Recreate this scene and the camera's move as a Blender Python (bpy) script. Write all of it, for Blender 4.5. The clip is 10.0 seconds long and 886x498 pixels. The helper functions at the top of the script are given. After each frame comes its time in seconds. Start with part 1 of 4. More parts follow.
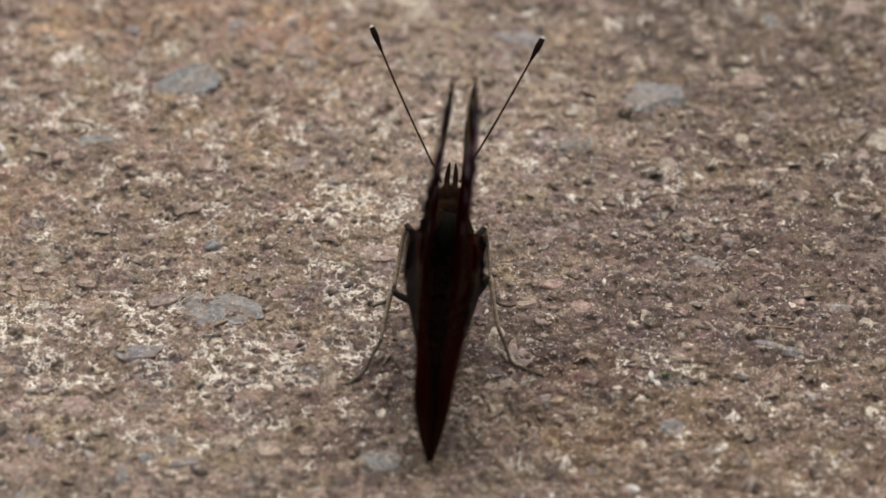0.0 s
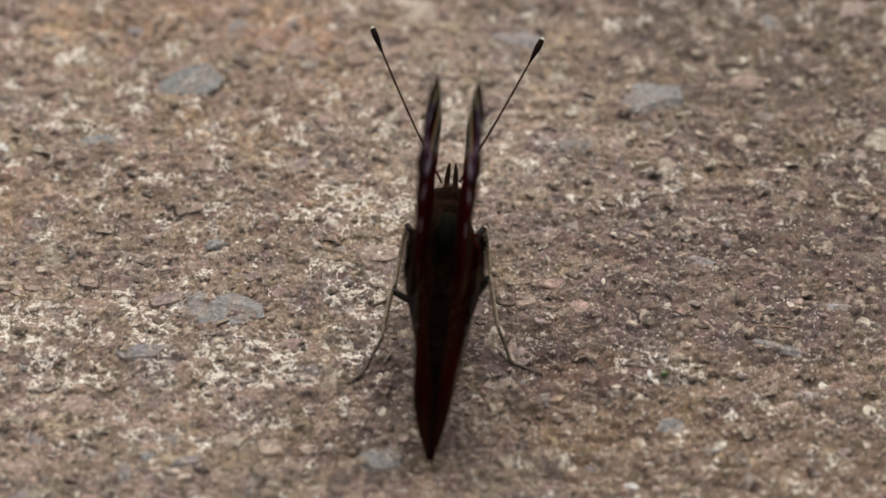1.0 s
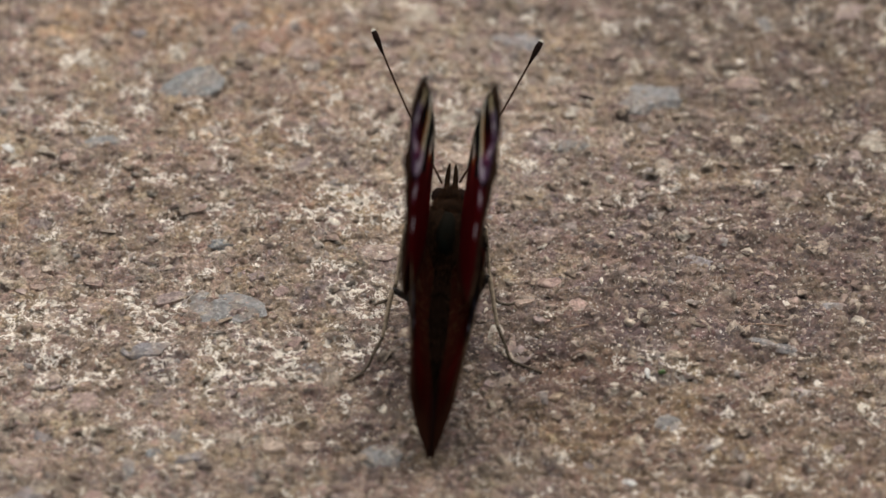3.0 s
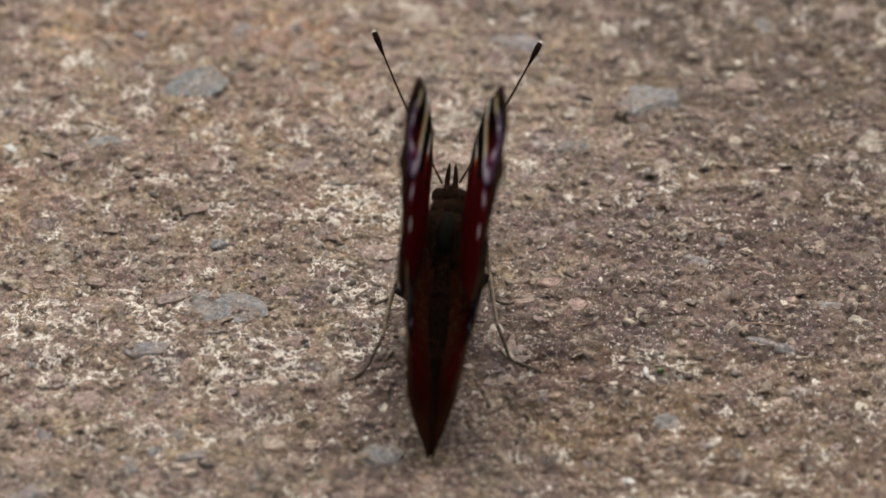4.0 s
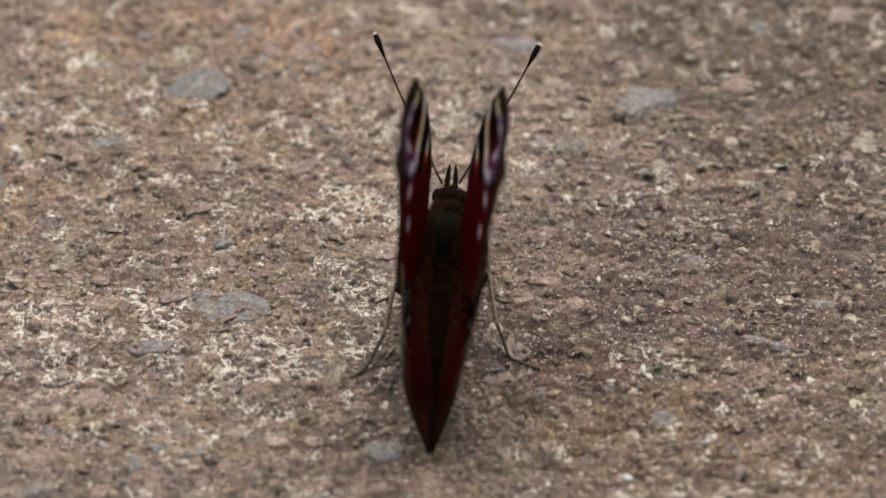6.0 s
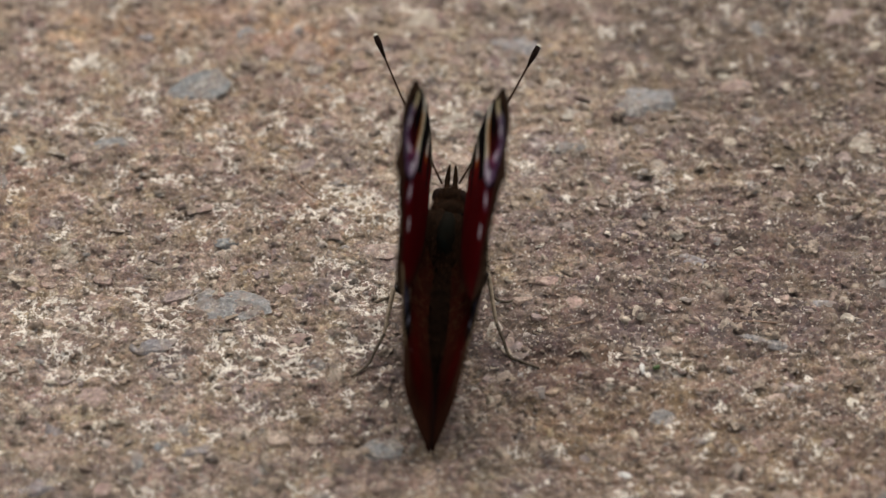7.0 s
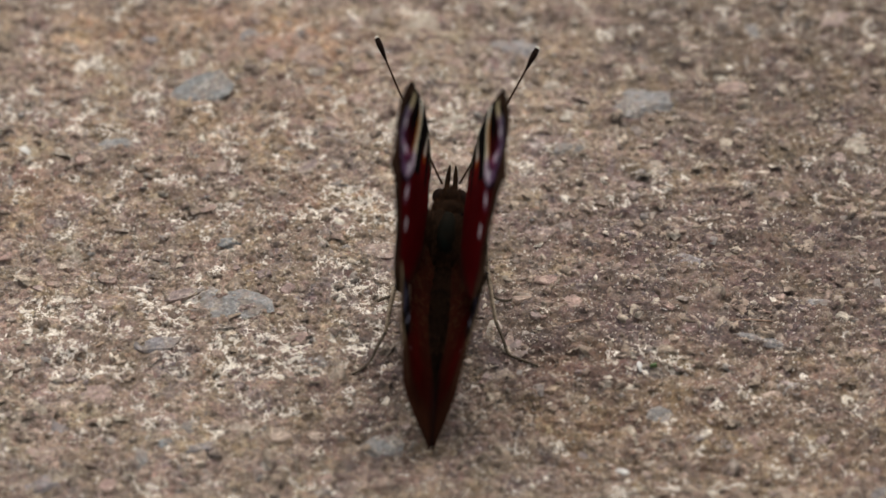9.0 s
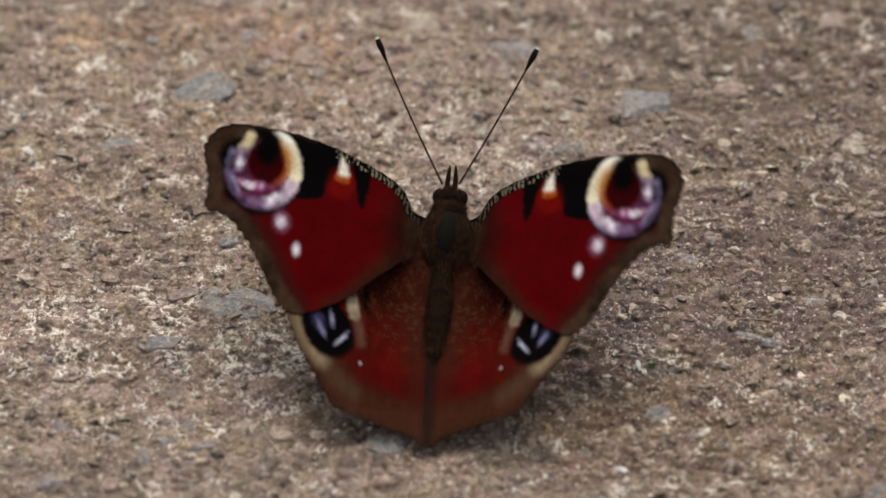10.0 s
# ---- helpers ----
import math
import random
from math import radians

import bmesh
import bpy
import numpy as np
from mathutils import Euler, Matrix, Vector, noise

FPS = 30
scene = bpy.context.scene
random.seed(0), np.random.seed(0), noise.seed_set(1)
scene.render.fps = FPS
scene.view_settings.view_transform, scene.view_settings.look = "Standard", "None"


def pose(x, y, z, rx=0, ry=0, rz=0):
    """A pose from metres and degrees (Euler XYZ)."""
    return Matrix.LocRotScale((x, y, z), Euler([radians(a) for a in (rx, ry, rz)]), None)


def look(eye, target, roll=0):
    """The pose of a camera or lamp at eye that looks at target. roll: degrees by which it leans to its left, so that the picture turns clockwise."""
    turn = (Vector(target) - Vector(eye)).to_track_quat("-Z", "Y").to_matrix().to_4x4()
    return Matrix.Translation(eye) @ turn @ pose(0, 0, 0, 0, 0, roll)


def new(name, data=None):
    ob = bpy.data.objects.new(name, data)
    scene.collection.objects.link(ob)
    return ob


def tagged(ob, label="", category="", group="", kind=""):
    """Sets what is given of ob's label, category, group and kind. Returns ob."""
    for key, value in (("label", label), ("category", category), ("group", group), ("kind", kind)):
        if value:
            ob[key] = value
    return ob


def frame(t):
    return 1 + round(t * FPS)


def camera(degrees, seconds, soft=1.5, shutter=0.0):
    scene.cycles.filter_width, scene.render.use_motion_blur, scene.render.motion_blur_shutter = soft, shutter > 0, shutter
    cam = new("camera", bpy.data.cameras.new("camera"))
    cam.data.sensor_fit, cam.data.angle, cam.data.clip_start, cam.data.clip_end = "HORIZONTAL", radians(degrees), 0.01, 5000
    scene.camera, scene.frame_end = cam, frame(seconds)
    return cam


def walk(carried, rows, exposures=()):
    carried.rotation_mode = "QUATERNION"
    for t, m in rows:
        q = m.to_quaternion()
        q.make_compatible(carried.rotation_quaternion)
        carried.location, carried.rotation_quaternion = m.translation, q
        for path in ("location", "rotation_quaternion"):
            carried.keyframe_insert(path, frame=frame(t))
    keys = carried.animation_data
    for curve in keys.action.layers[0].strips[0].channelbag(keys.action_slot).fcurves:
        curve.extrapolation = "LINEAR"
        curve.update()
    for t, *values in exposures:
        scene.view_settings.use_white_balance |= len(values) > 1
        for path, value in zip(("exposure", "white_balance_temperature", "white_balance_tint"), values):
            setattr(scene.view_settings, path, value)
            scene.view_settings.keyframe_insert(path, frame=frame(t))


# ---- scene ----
# A peacock butterfly on weathered, gritty ground, seen through a long lens. Millimetres where a name ends in MM.
MM = 0.001

# ---- camera ----
cam = camera(12, 10.0, soft=1.5, shutter=0.5)
TILT = (45, 0, 0)
PATH = [
    (0.0, pose(0.00004, -0.32879, 0.32896, *TILT)),
    (2.5, pose(0.00001, -0.33406, 0.33415, *TILT)),
    (5.0, pose(-0.00001, -0.33957, 0.33955, *TILT)),
    (7.5, pose(-0.00002, -0.34528, 0.34516, *TILT)),
    (10.0, pose(-0.00006, -0.35121, 0.35097, *TILT)),
]
walk(cam, PATH, exposures=[(0.0, -0.02, 6600, 10), (10.0, -0.02, 6600, 10)])
cam.data.dof.use_dof = True
cam.data.dof.aperture_fstop = 15.5

# ---- light: an overcast sky with a weak, wide sun ----
SUN_UP, SUN_TURN = 60, 4
world = bpy.data.worlds.new("overcast_sky")
world.use_nodes = True
scene.world = world
wn = world.node_tree.nodes
sky = wn.new("ShaderNodeTexSky")
sky.sky_type = "NISHITA"
sky.sun_disc = False
sky.sun_elevation, sky.sun_rotation = radians(SUN_UP), radians(SUN_TURN)
sky.air_density, sky.dust_density, sky.ozone_density = 1.0, 6.0, 1.0
grey = wn.new("ShaderNodeHueSaturation")
grey.inputs["Saturation"].default_value = 0.25
world.node_tree.links.new(sky.outputs[0], grey.inputs["Color"])
world.node_tree.links.new(grey.outputs[0], wn["Background"].inputs["Color"])
wn["Background"].inputs["Strength"].default_value = 0.15
sun_data = bpy.data.lights.new("sun", "SUN")
sun_data.energy, sun_data.angle, sun_data.color = 1.25, radians(60), (1.0, 0.95, 0.88)
sun = new("sun", sun_data)
sd = Vector((math.sin(radians(SUN_TURN)) * math.cos(radians(SUN_UP)), math.cos(radians(SUN_TURN)) * math.cos(radians(SUN_UP)), math.sin(radians(SUN_UP))))
sun.matrix_world = look(sd * 5, (0, 0, 0))


# ---- materials ----
class Nodes:
    """A short way to write node trees."""

    def __init__(self, name):
        self.mat = bpy.data.materials.new(name)
        self.mat.use_nodes = True
        self.tree = self.mat.node_tree
        self.shader = self.tree.nodes["Principled BSDF"]
        self.coord = self.tree.nodes.new("ShaderNodeTexCoord").outputs["Object"]

    def put(self, socket, value):
        if isinstance(value, bpy.types.NodeSocket):
            self.tree.links.new(value, socket)
        else:
            socket.default_value = value

    def node(self, kind, **ins):
        n = self.tree.nodes.new(kind)
        for k, v in ins.items():
            self.put(n.inputs[k], v)
        return n

    def noise(self, scale, detail=3.0, rough=0.55, vector=None):
        n = self.node("ShaderNodeTexNoise", Scale=scale, Detail=detail, Roughness=rough)
        self.put(n.inputs["Vector"], vector or self.coord)
        return n.outputs["Fac"]

    def cells(self, scale, feature="F1", vector=None, rnd=1.0):
        n = self.tree.nodes.new("ShaderNodeTexVoronoi")
        n.feature = feature
        self.put(n.inputs["Scale"], scale)
        self.put(n.inputs["Randomness"], rnd)
        self.put(n.inputs["Vector"], vector or self.coord)
        return n

    def ramp(self, fac, stops, interpolation="LINEAR"):
        n = self.tree.nodes.new("ShaderNodeValToRGB")
        n.color_ramp.interpolation = interpolation
        e = n.color_ramp.elements
        while len(e) < len(stops):
            e.new(0.5)
        for el, (p, c) in zip(e, stops):
            el.position = p
            el.color = (*c, 1) if isinstance(c, tuple) else (c, c, c, 1)
        self.put(n.inputs["Fac"], fac)
        return n.outputs["Color"]

    def mix(self, fac, a, b, blend="MIX"):
        n = self.tree.nodes.new("ShaderNodeMix")
        n.data_type, n.blend_type = "RGBA", blend
        self.put(n.inputs[0], fac)
        for i, v in ((6, a), (7, b)):
            self.put(n.inputs[i], (*v, 1) if isinstance(v, tuple) and len(v) == 3 else v)
        return n.outputs[2]

    def math(self, op, a, b=0.0):
        n = self.tree.nodes.new("ShaderNodeMath")
        n.operation = op
        self.put(n.inputs[0], a)
        self.put(n.inputs[1], b)
        return n.outputs[0]

    def fit(self, v, a, b, c, d):
        n = self.tree.nodes.new("ShaderNodeMapRange")
        for i, x in enumerate((v, a, b, c, d)):
            self.put(n.inputs[i], x)
        return n.outputs[0]

    def attr(self, name):
        n = self.tree.nodes.new("ShaderNodeAttribute")
        n.attribute_name = name
        return n

    def bump(self, height, distance, strength=1.0, normal=None):
        n = self.node("ShaderNodeBump", Height=height, Distance=distance, Strength=strength)
        if normal is not None:
            self.put(n.inputs["Normal"], normal)
        return n.outputs["Normal"]

    def done(self, colour, rough=0.7, normal=None, spec=0.4, sheen=0.0):
        self.put(self.shader.inputs["Base Color"], colour if not isinstance(colour, tuple) else (*colour, 1))
        self.put(self.shader.inputs["Roughness"], rough)
        self.put(self.shader.inputs["Specular IOR Level"], spec)
        if sheen:
            self.put(self.shader.inputs["Sheen Weight"], sheen)
        if normal is not None:
            self.put(self.shader.inputs["Normal"], normal)
        return self.mat


LOOSE = [(0.0, (0.215, 0.165, 0.125)), (0.3, (0.28, 0.21, 0.15)), (0.5, (0.35, 0.245, 0.195)), (0.65, (0.25, 0.23, 0.215)), (0.8, (0.40, 0.31, 0.23)), (0.92, (0.47, 0.40, 0.31)), (1.0, (0.66, 0.60, 0.50))]
GRIT = [(0.0, (0.135, 0.100, 0.075)), (0.22, (0.215, 0.156, 0.112)), (0.42, (0.30, 0.222, 0.158)), (0.56, (0.315, 0.195, 0.158)),
        (0.68, (0.215, 0.192, 0.185)), (0.82, (0.38, 0.295, 0.212)), (0.94, (0.50, 0.415, 0.315)), (1.0, (0.60, 0.53, 0.43))]


def ground_material():
    n = Nodes("gritty_ground")
    warp = n.node("ShaderNodeVectorMath")
    warp.operation = "MULTIPLY_ADD"
    nz = n.node("ShaderNodeTexNoise", Scale=1100.0, Detail=4.0, Roughness=0.65)
    n.put(nz.inputs["Vector"], n.coord)
    n.put(warp.inputs[0], nz.outputs["Color"])
    warp.inputs[1].default_value = (0.0011, 0.0011, 0.0011)
    n.put(warp.inputs[2], n.coord)
    v = warp.outputs[0]
    big, mid, fine = n.cells(430.0, vector=v), n.cells(1000.0, vector=v), n.cells(2600.0, vector=v)
    pick = [n.node("ShaderNodeSeparateColor", Color=c.outputs["Color"]).outputs[0] for c in (big, mid, fine)]
    a, b, c = [n.ramp(p, GRIT, "LINEAR") for p in pick]
    col = n.mix(n.fit(n.noise(380.0, 4.0), 0.38, 0.62, 0.1, 0.9), a, b)
    col = n.mix(n.fit(n.noise(620.0, 4.0, 0.65), 0.42, 0.58, 0.1, 0.95), col, c)
    # earth worked into the surface
    col = n.mix(n.fit(n.noise(150.0, 5.0, 0.65), 0.42, 0.66, 0.0, 0.6), col, (0.25, 0.182, 0.126))
    # coarse, rough-broken light and dark
    rough_cut = n.noise(2400.0, 7.0, 0.75)
    col = n.mix(1.0, col, n.ramp(rough_cut, [(0.30, 0.58), (0.50, 1.0), (0.70, 1.62)]), "MULTIPLY")
    col = n.mix(1.0, col, n.ramp(n.noise(300.0, 5.0, 0.7), [(0.32, 0.74), (0.68, 1.26)]), "MULTIPLY")
    col = n.mix(1.0, col, n.ramp(n.noise(95.0, 4.0, 0.6), [(0.34, (0.80, 0.79, 0.80)), (0.52, (1.02, 0.98, 0.96)), (0.66, (1.20, 1.15, 1.08))]), "MULTIPLY")
    # purplish and ochre earth in turn
    col = n.mix(1.0, col, n.ramp(n.noise(210.0, 4.0, 0.6), [(0.36, (1.01, 0.945, 1.05)), (0.5, (1.0, 0.98, 0.98)), (0.64, (1.03, 1.02, 0.89))]), "MULTIPLY")
    # fine flaky cracks
    flaky = n.node("ShaderNodeMapping")
    n.put(flaky.inputs["Vector"], n.coord)
    flaky.inputs["Scale"].default_value = (0.42, 1.25, 1.0)
    crack = n.fit(n.math("ABSOLUTE", n.math("SUBTRACT", n.noise(420.0, 6.0, 0.66, flaky.outputs[0]), 0.5)), 0.0, 0.022, 0.55, 1.0)
    col = n.mix(1.0, col, n.ramp(crack, [(0.0, 0.0), (1.0, 1.0)]), "MULTIPLY")
    # dark joints between the grains
    rim = n.fit(mid.outputs["Distance"], 0.40, 0.80, 1.0, 0.70)
    col = n.mix(1.0, col, n.ramp(rim, [(0.0, 0.0), (1.0, 1.0)]), "MULTIPLY")
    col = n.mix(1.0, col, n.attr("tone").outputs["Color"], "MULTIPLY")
    # pale crusty lichen: thin branching flecks where it has taken hold
    n1 = n.noise(560.0, 5.0, 0.62)
    line = n.fit(n.math("ABSOLUTE", n.math("SUBTRACT", n1, 0.5)), 0.020, 0.034, 1.0, 0.0)
    drawn = n.node("ShaderNodeMapping")
    n.put(drawn.inputs["Vector"], n.coord)
    drawn.inputs["Scale"].default_value = (0.62, 1.1, 1.0)
    line = n.math("MAXIMUM", line, n.fit(n.noise(900.0, 5.0, 0.62, drawn.outputs[0]), 0.55, 0.578, 0.0, 1.0))
    hold = n.math("ADD", n.noise(330.0, 5.0, 0.6), n.math("MULTIPLY", n.attr("lichen").outputs["Fac"], 0.22))
    lich = n.math("MULTIPLY", line, n.fit(hold, 0.615, 0.66, 0.0, 0.97))
    col = n.mix(lich, col, n.ramp(pick[2], [(0.0, (0.62, 0.54, 0.44)), (1.0, (0.90, 0.84, 0.75))]))
    # small bright mineral specks
    speck = n.math("MULTIPLY", n.math("MULTIPLY", n.fit(pick[2], 0.875, 0.885, 0.0, 0.9), n.fit(fine.outputs["Distance"], 0.32, 0.42, 1.0, 0.0)), n.fit(n.noise(140.0, 3.0, 0.6), 0.42, 0.58, 0.15, 1.0))
    col = n.mix(speck, col, (0.66, 0.61, 0.53))
    glint = n.cells(4200.0, vector=v)
    pale = n.node("ShaderNodeSeparateColor", Color=glint.outputs["Color"]).outputs[1]
    dots = n.math("MULTIPLY", n.fit(pale, 0.90, 0.91, 0.0, 0.75), n.fit(glint.outputs["Distance"], 0.30, 0.45, 1.0, 0.0))
    col = n.mix(n.math("MULTIPLY", dots, n.fit(n.noise(170.0, 3.0, 0.6), 0.40, 0.58, 0.2, 1.0)), col, (0.62, 0.57, 0.49))
    rough = n.fit(pick[2], 0.0, 1.0, 0.40, 0.95)
    h = n.math("ADD", n.math("MULTIPLY", mid.outputs["Distance"], -0.4), n.math("MULTIPLY", fine.outputs["Distance"], -0.25))
    h = n.math("ADD", h, n.math("MULTIPLY", rough_cut, 1.3))
    h = n.math("ADD", h, n.math("MULTIPLY", lich, 0.12))
    h = n.math("ADD", h, n.math("MULTIPLY", crack, 0.35))
    return n.done(col, rough, n.bump(h, 0.0003, 0.7), 0.4)


def stone_material(name, stops, island=False, rough=(0.45, 0.8), worn=0.5):
    """Stone whose tint varies from piece to piece, with mottling, earth in the hollows and fine relief."""
    n = Nodes(name)
    n.coord = n.tree.nodes.new("ShaderNodeNewGeometry").outputs["Position"]
    if island:
        rnd = n.tree.nodes.new("ShaderNodeNewGeometry").outputs["Random Per Island"]
    else:
        rnd = n.tree.nodes.new("ShaderNodeObjectInfo").outputs["Random"]
    col = n.ramp(rnd, stops)
    m = n.noise(1900.0, 7.0, 0.75)
    warp = n.node("ShaderNodeVectorMath")
    warp.operation = "MULTIPLY_ADD"
    nz = n.node("ShaderNodeTexNoise", Scale=1100.0, Detail=4.0, Roughness=0.65)
    n.put(nz.inputs["Vector"], n.coord)
    n.put(warp.inputs[0], nz.outputs["Color"])
    warp.inputs[1].default_value = (0.0011, 0.0011, 0.0011)
    n.put(warp.inputs[2], n.coord)
    grain = n.node("ShaderNodeSeparateColor", Color=n.cells(2300.0, vector=warp.outputs[0]).outputs["Color"]).outputs[0]
    col = n.mix(1.0, col, n.ramp(m, [(0.3, 0.55), (0.5, 1.0), (0.7, 1.5)]), "MULTIPLY")
    col = n.mix(1.0, col, n.ramp(grain, [(0.0, 0.70), (0.6, 1.0), (1.0, 1.35)]), "MULTIPLY")
    col = n.mix(n.fit(n.noise(480.0, 6.0, 0.7), 0.44, 0.56, 0.0, worn), col, n.ramp(grain, GRIT))
    col = n.mix(n.fit(n.noise(1200.0, 7.0, 0.7), 0.58, 0.66, 0.0, 0.7), col, (0.46, 0.40, 0.32))
    return n.done(col, n.fit(m, 0.3, 0.7, *rough), n.bump(m, 0.0004, 0.7), 0.4)


def pigment_material(name, spec=0.02, rough=0.95):
    """Wing scales: the pigment of the wing, broken by fine rows of scales."""
    n = Nodes(name)
    stretched = n.node("ShaderNodeMapping")
    n.put(stretched.inputs["Vector"], n.coord)
    stretched.inputs["Scale"].default_value = (1.0, 2.4, 1.0)
    sc = n.noise(5200.0, 3.0, 0.6, stretched.outputs[0])
    col = n.mix(1.0, n.attr("pigment").outputs["Color"], n.ramp(sc, [(0.25, 0.78), (0.75, 1.22)]), "MULTIPLY")
    return n.done(col, rough, n.bump(sc, 0.00004, 0.5), spec)


def plain_material(name, dark, light, scale, rough=0.6, spec=0.3, relief=0.00005):
    n = Nodes(name)
    f = n.noise(scale, 4.0, 0.6)
    return n.done(n.ramp(f, [(0.3, dark), (0.7, light)]), rough, n.bump(f, relief, 0.7), spec)


GROUND = ground_material()
CHIP = stone_material("grit_chip", LOOSE, island=True)
SLATE = stone_material("blue_grey_stone", [(0.0, (0.180, 0.185, 0.185)), (0.5, (0.225, 0.22, 0.212)), (1.0, (0.20, 0.180, 0.190))], worn=0.5)
ROSE = stone_material("rosy_stone", [(0.0, (0.335, 0.225, 0.185)), (0.5, (0.31, 0.222, 0.19)), (1.0, (0.26, 0.20, 0.185))], worn=0.65)
PALE = stone_material("pale_stone", [(0.0, (0.42, 0.37, 0.30)), (0.5, (0.36, 0.30, 0.23)), (1.0, (0.50, 0.46, 0.40))], worn=0.5)
WHITE = plain_material("white_stone", (0.60, 0.57, 0.52), (0.80, 0.79, 0.76), 1500.0, 0.6, 0.3, 0.0001)
FLAKE = stone_material("stone_chip", [(0.0, (0.165, 0.122, 0.100)), (0.15, (0.26, 0.190, 0.145)), (0.35, (0.37, 0.240, 0.205)), (0.5, (0.225, 0.205, 0.205)), (0.62, (0.36, 0.255, 0.170)), (0.75, (0.31, 0.235, 0.225)), (0.88, (0.40, 0.30, 0.235)), (1.0, (0.56, 0.48, 0.39))], worn=0.4)
LEAF = plain_material("green_leaf", (0.05, 0.10, 0.03), (0.12, 0.20, 0.07), 1500.0)
STRAW = plain_material("dry_straw", (0.16, 0.09, 0.06), (0.34, 0.23, 0.16), 900.0)
UPPER = pigment_material("wing_upper")
UNDER = plain_material("wing_underside", (0.006, 0.005, 0.005), (0.022, 0.017, 0.015), 900.0, 0.9, 0.03)
FUZZ = plain_material("brown_fuzz", (0.006, 0.0036, 0.0022), (0.022, 0.0112, 0.0058), 1500.0, 0.9, 0.03, 0.0002)
ABDOMEN = plain_material("abdomen_scales", (0.0040, 0.0023, 0.0014), (0.0150, 0.0078, 0.0040), 1100.0, 0.9, 0.03, 0.0002)
TUFT = plain_material("brown_hair", (0.018, 0.0078, 0.0040), (0.062, 0.0280, 0.0135), 700.0, 0.8, 0.06, 0.0)
SHEEN = plain_material("green_black_fuzz", (0.0085, 0.0056, 0.0034), (0.0062, 0.0085, 0.0070), 650.0, 0.85, 0.03, 0.0002)
EYE = plain_material("dark_eye", (0.006, 0.003, 0.002), (0.014, 0.007, 0.005), 3000.0, 0.8, 0.05)
FEELER = plain_material("feeler_brown", (0.018, 0.008, 0.0045), (0.052, 0.027, 0.016), 2500.0, 0.7, 0.05)
CLUB = plain_material("feeler_black", (0.005, 0.003, 0.0022), (0.014, 0.007, 0.005), 2500.0, 0.7, 0.04)
TIP = plain_material("feeler_tip", (0.50, 0.46, 0.36), (0.66, 0.62, 0.52), 2500.0, 0.5)
LEG_DARK = plain_material("leg_dark", (0.008, 0.006, 0.005), (0.022, 0.016, 0.011), 2200.0, 0.6)
LEG_PALE = plain_material("leg_tan", (0.15, 0.112, 0.074), (0.42, 0.335, 0.235), 1800.0, 0.6)


# ---- shapes ----
def part(name, bm, material, parent, label=""):
    me = bpy.data.meshes.new(name)
    bm.to_mesh(me)
    bm.free()
    me.materials.append(material)
    for p in me.polygons:
        p.use_smooth = True
    ob = new(name, me)
    ob.parent = parent
    if label:
        tagged(ob, label)
    return ob


def value_noise(x, y, seed):
    """Smooth noise in 0 to 1 for arrays."""
    rng = np.random.default_rng(seed)
    table = rng.random((256, 256))
    ix, iy = np.floor(x).astype(int), np.floor(y).astype(int)
    fx, fy = x - ix, y - iy
    fx, fy = fx * fx * (3 - 2 * fx), fy * fy * (3 - 2 * fy)
    a, b = table[ix % 256, iy % 256], table[(ix + 1) % 256, iy % 256]
    c, d = table[ix % 256, (iy + 1) % 256], table[(ix + 1) % 256, (iy + 1) % 256]
    return (a * (1 - fx) + b * fx) * (1 - fy) + (c * (1 - fx) + d * fx) * fy


def cobble(x, y, size, seed):
    """Domed grains on a jittered lattice: distance to the nearest grain, to the second, and a random value of the nearest."""
    rng = np.random.default_rng(seed)
    jx, jy, rv = rng.random((128, 128)), rng.random((128, 128)), rng.random((128, 128))
    gx, gy = x / size, y / size
    ix, iy = np.floor(gx).astype(int), np.floor(gy).astype(int)
    d1, d2, r1 = np.full(x.shape, 9.0), np.full(x.shape, 9.0), np.zeros(x.shape)
    for ox in (-1, 0, 1):
        for oy in (-1, 0, 1):
            cx, cy = ix + ox, iy + oy
            px, py = cx + jx[cx % 128, cy % 128], cy + jy[cx % 128, cy % 128]
            d = np.hypot(gx - px, gy - py)
            near = d < d1
            d2 = np.where(near, d1, np.minimum(d2, d))
            r1 = np.where(near, rv[cx % 128, cy % 128], r1)
            d1 = np.where(near, d, d1)
    return d1, d2, r1


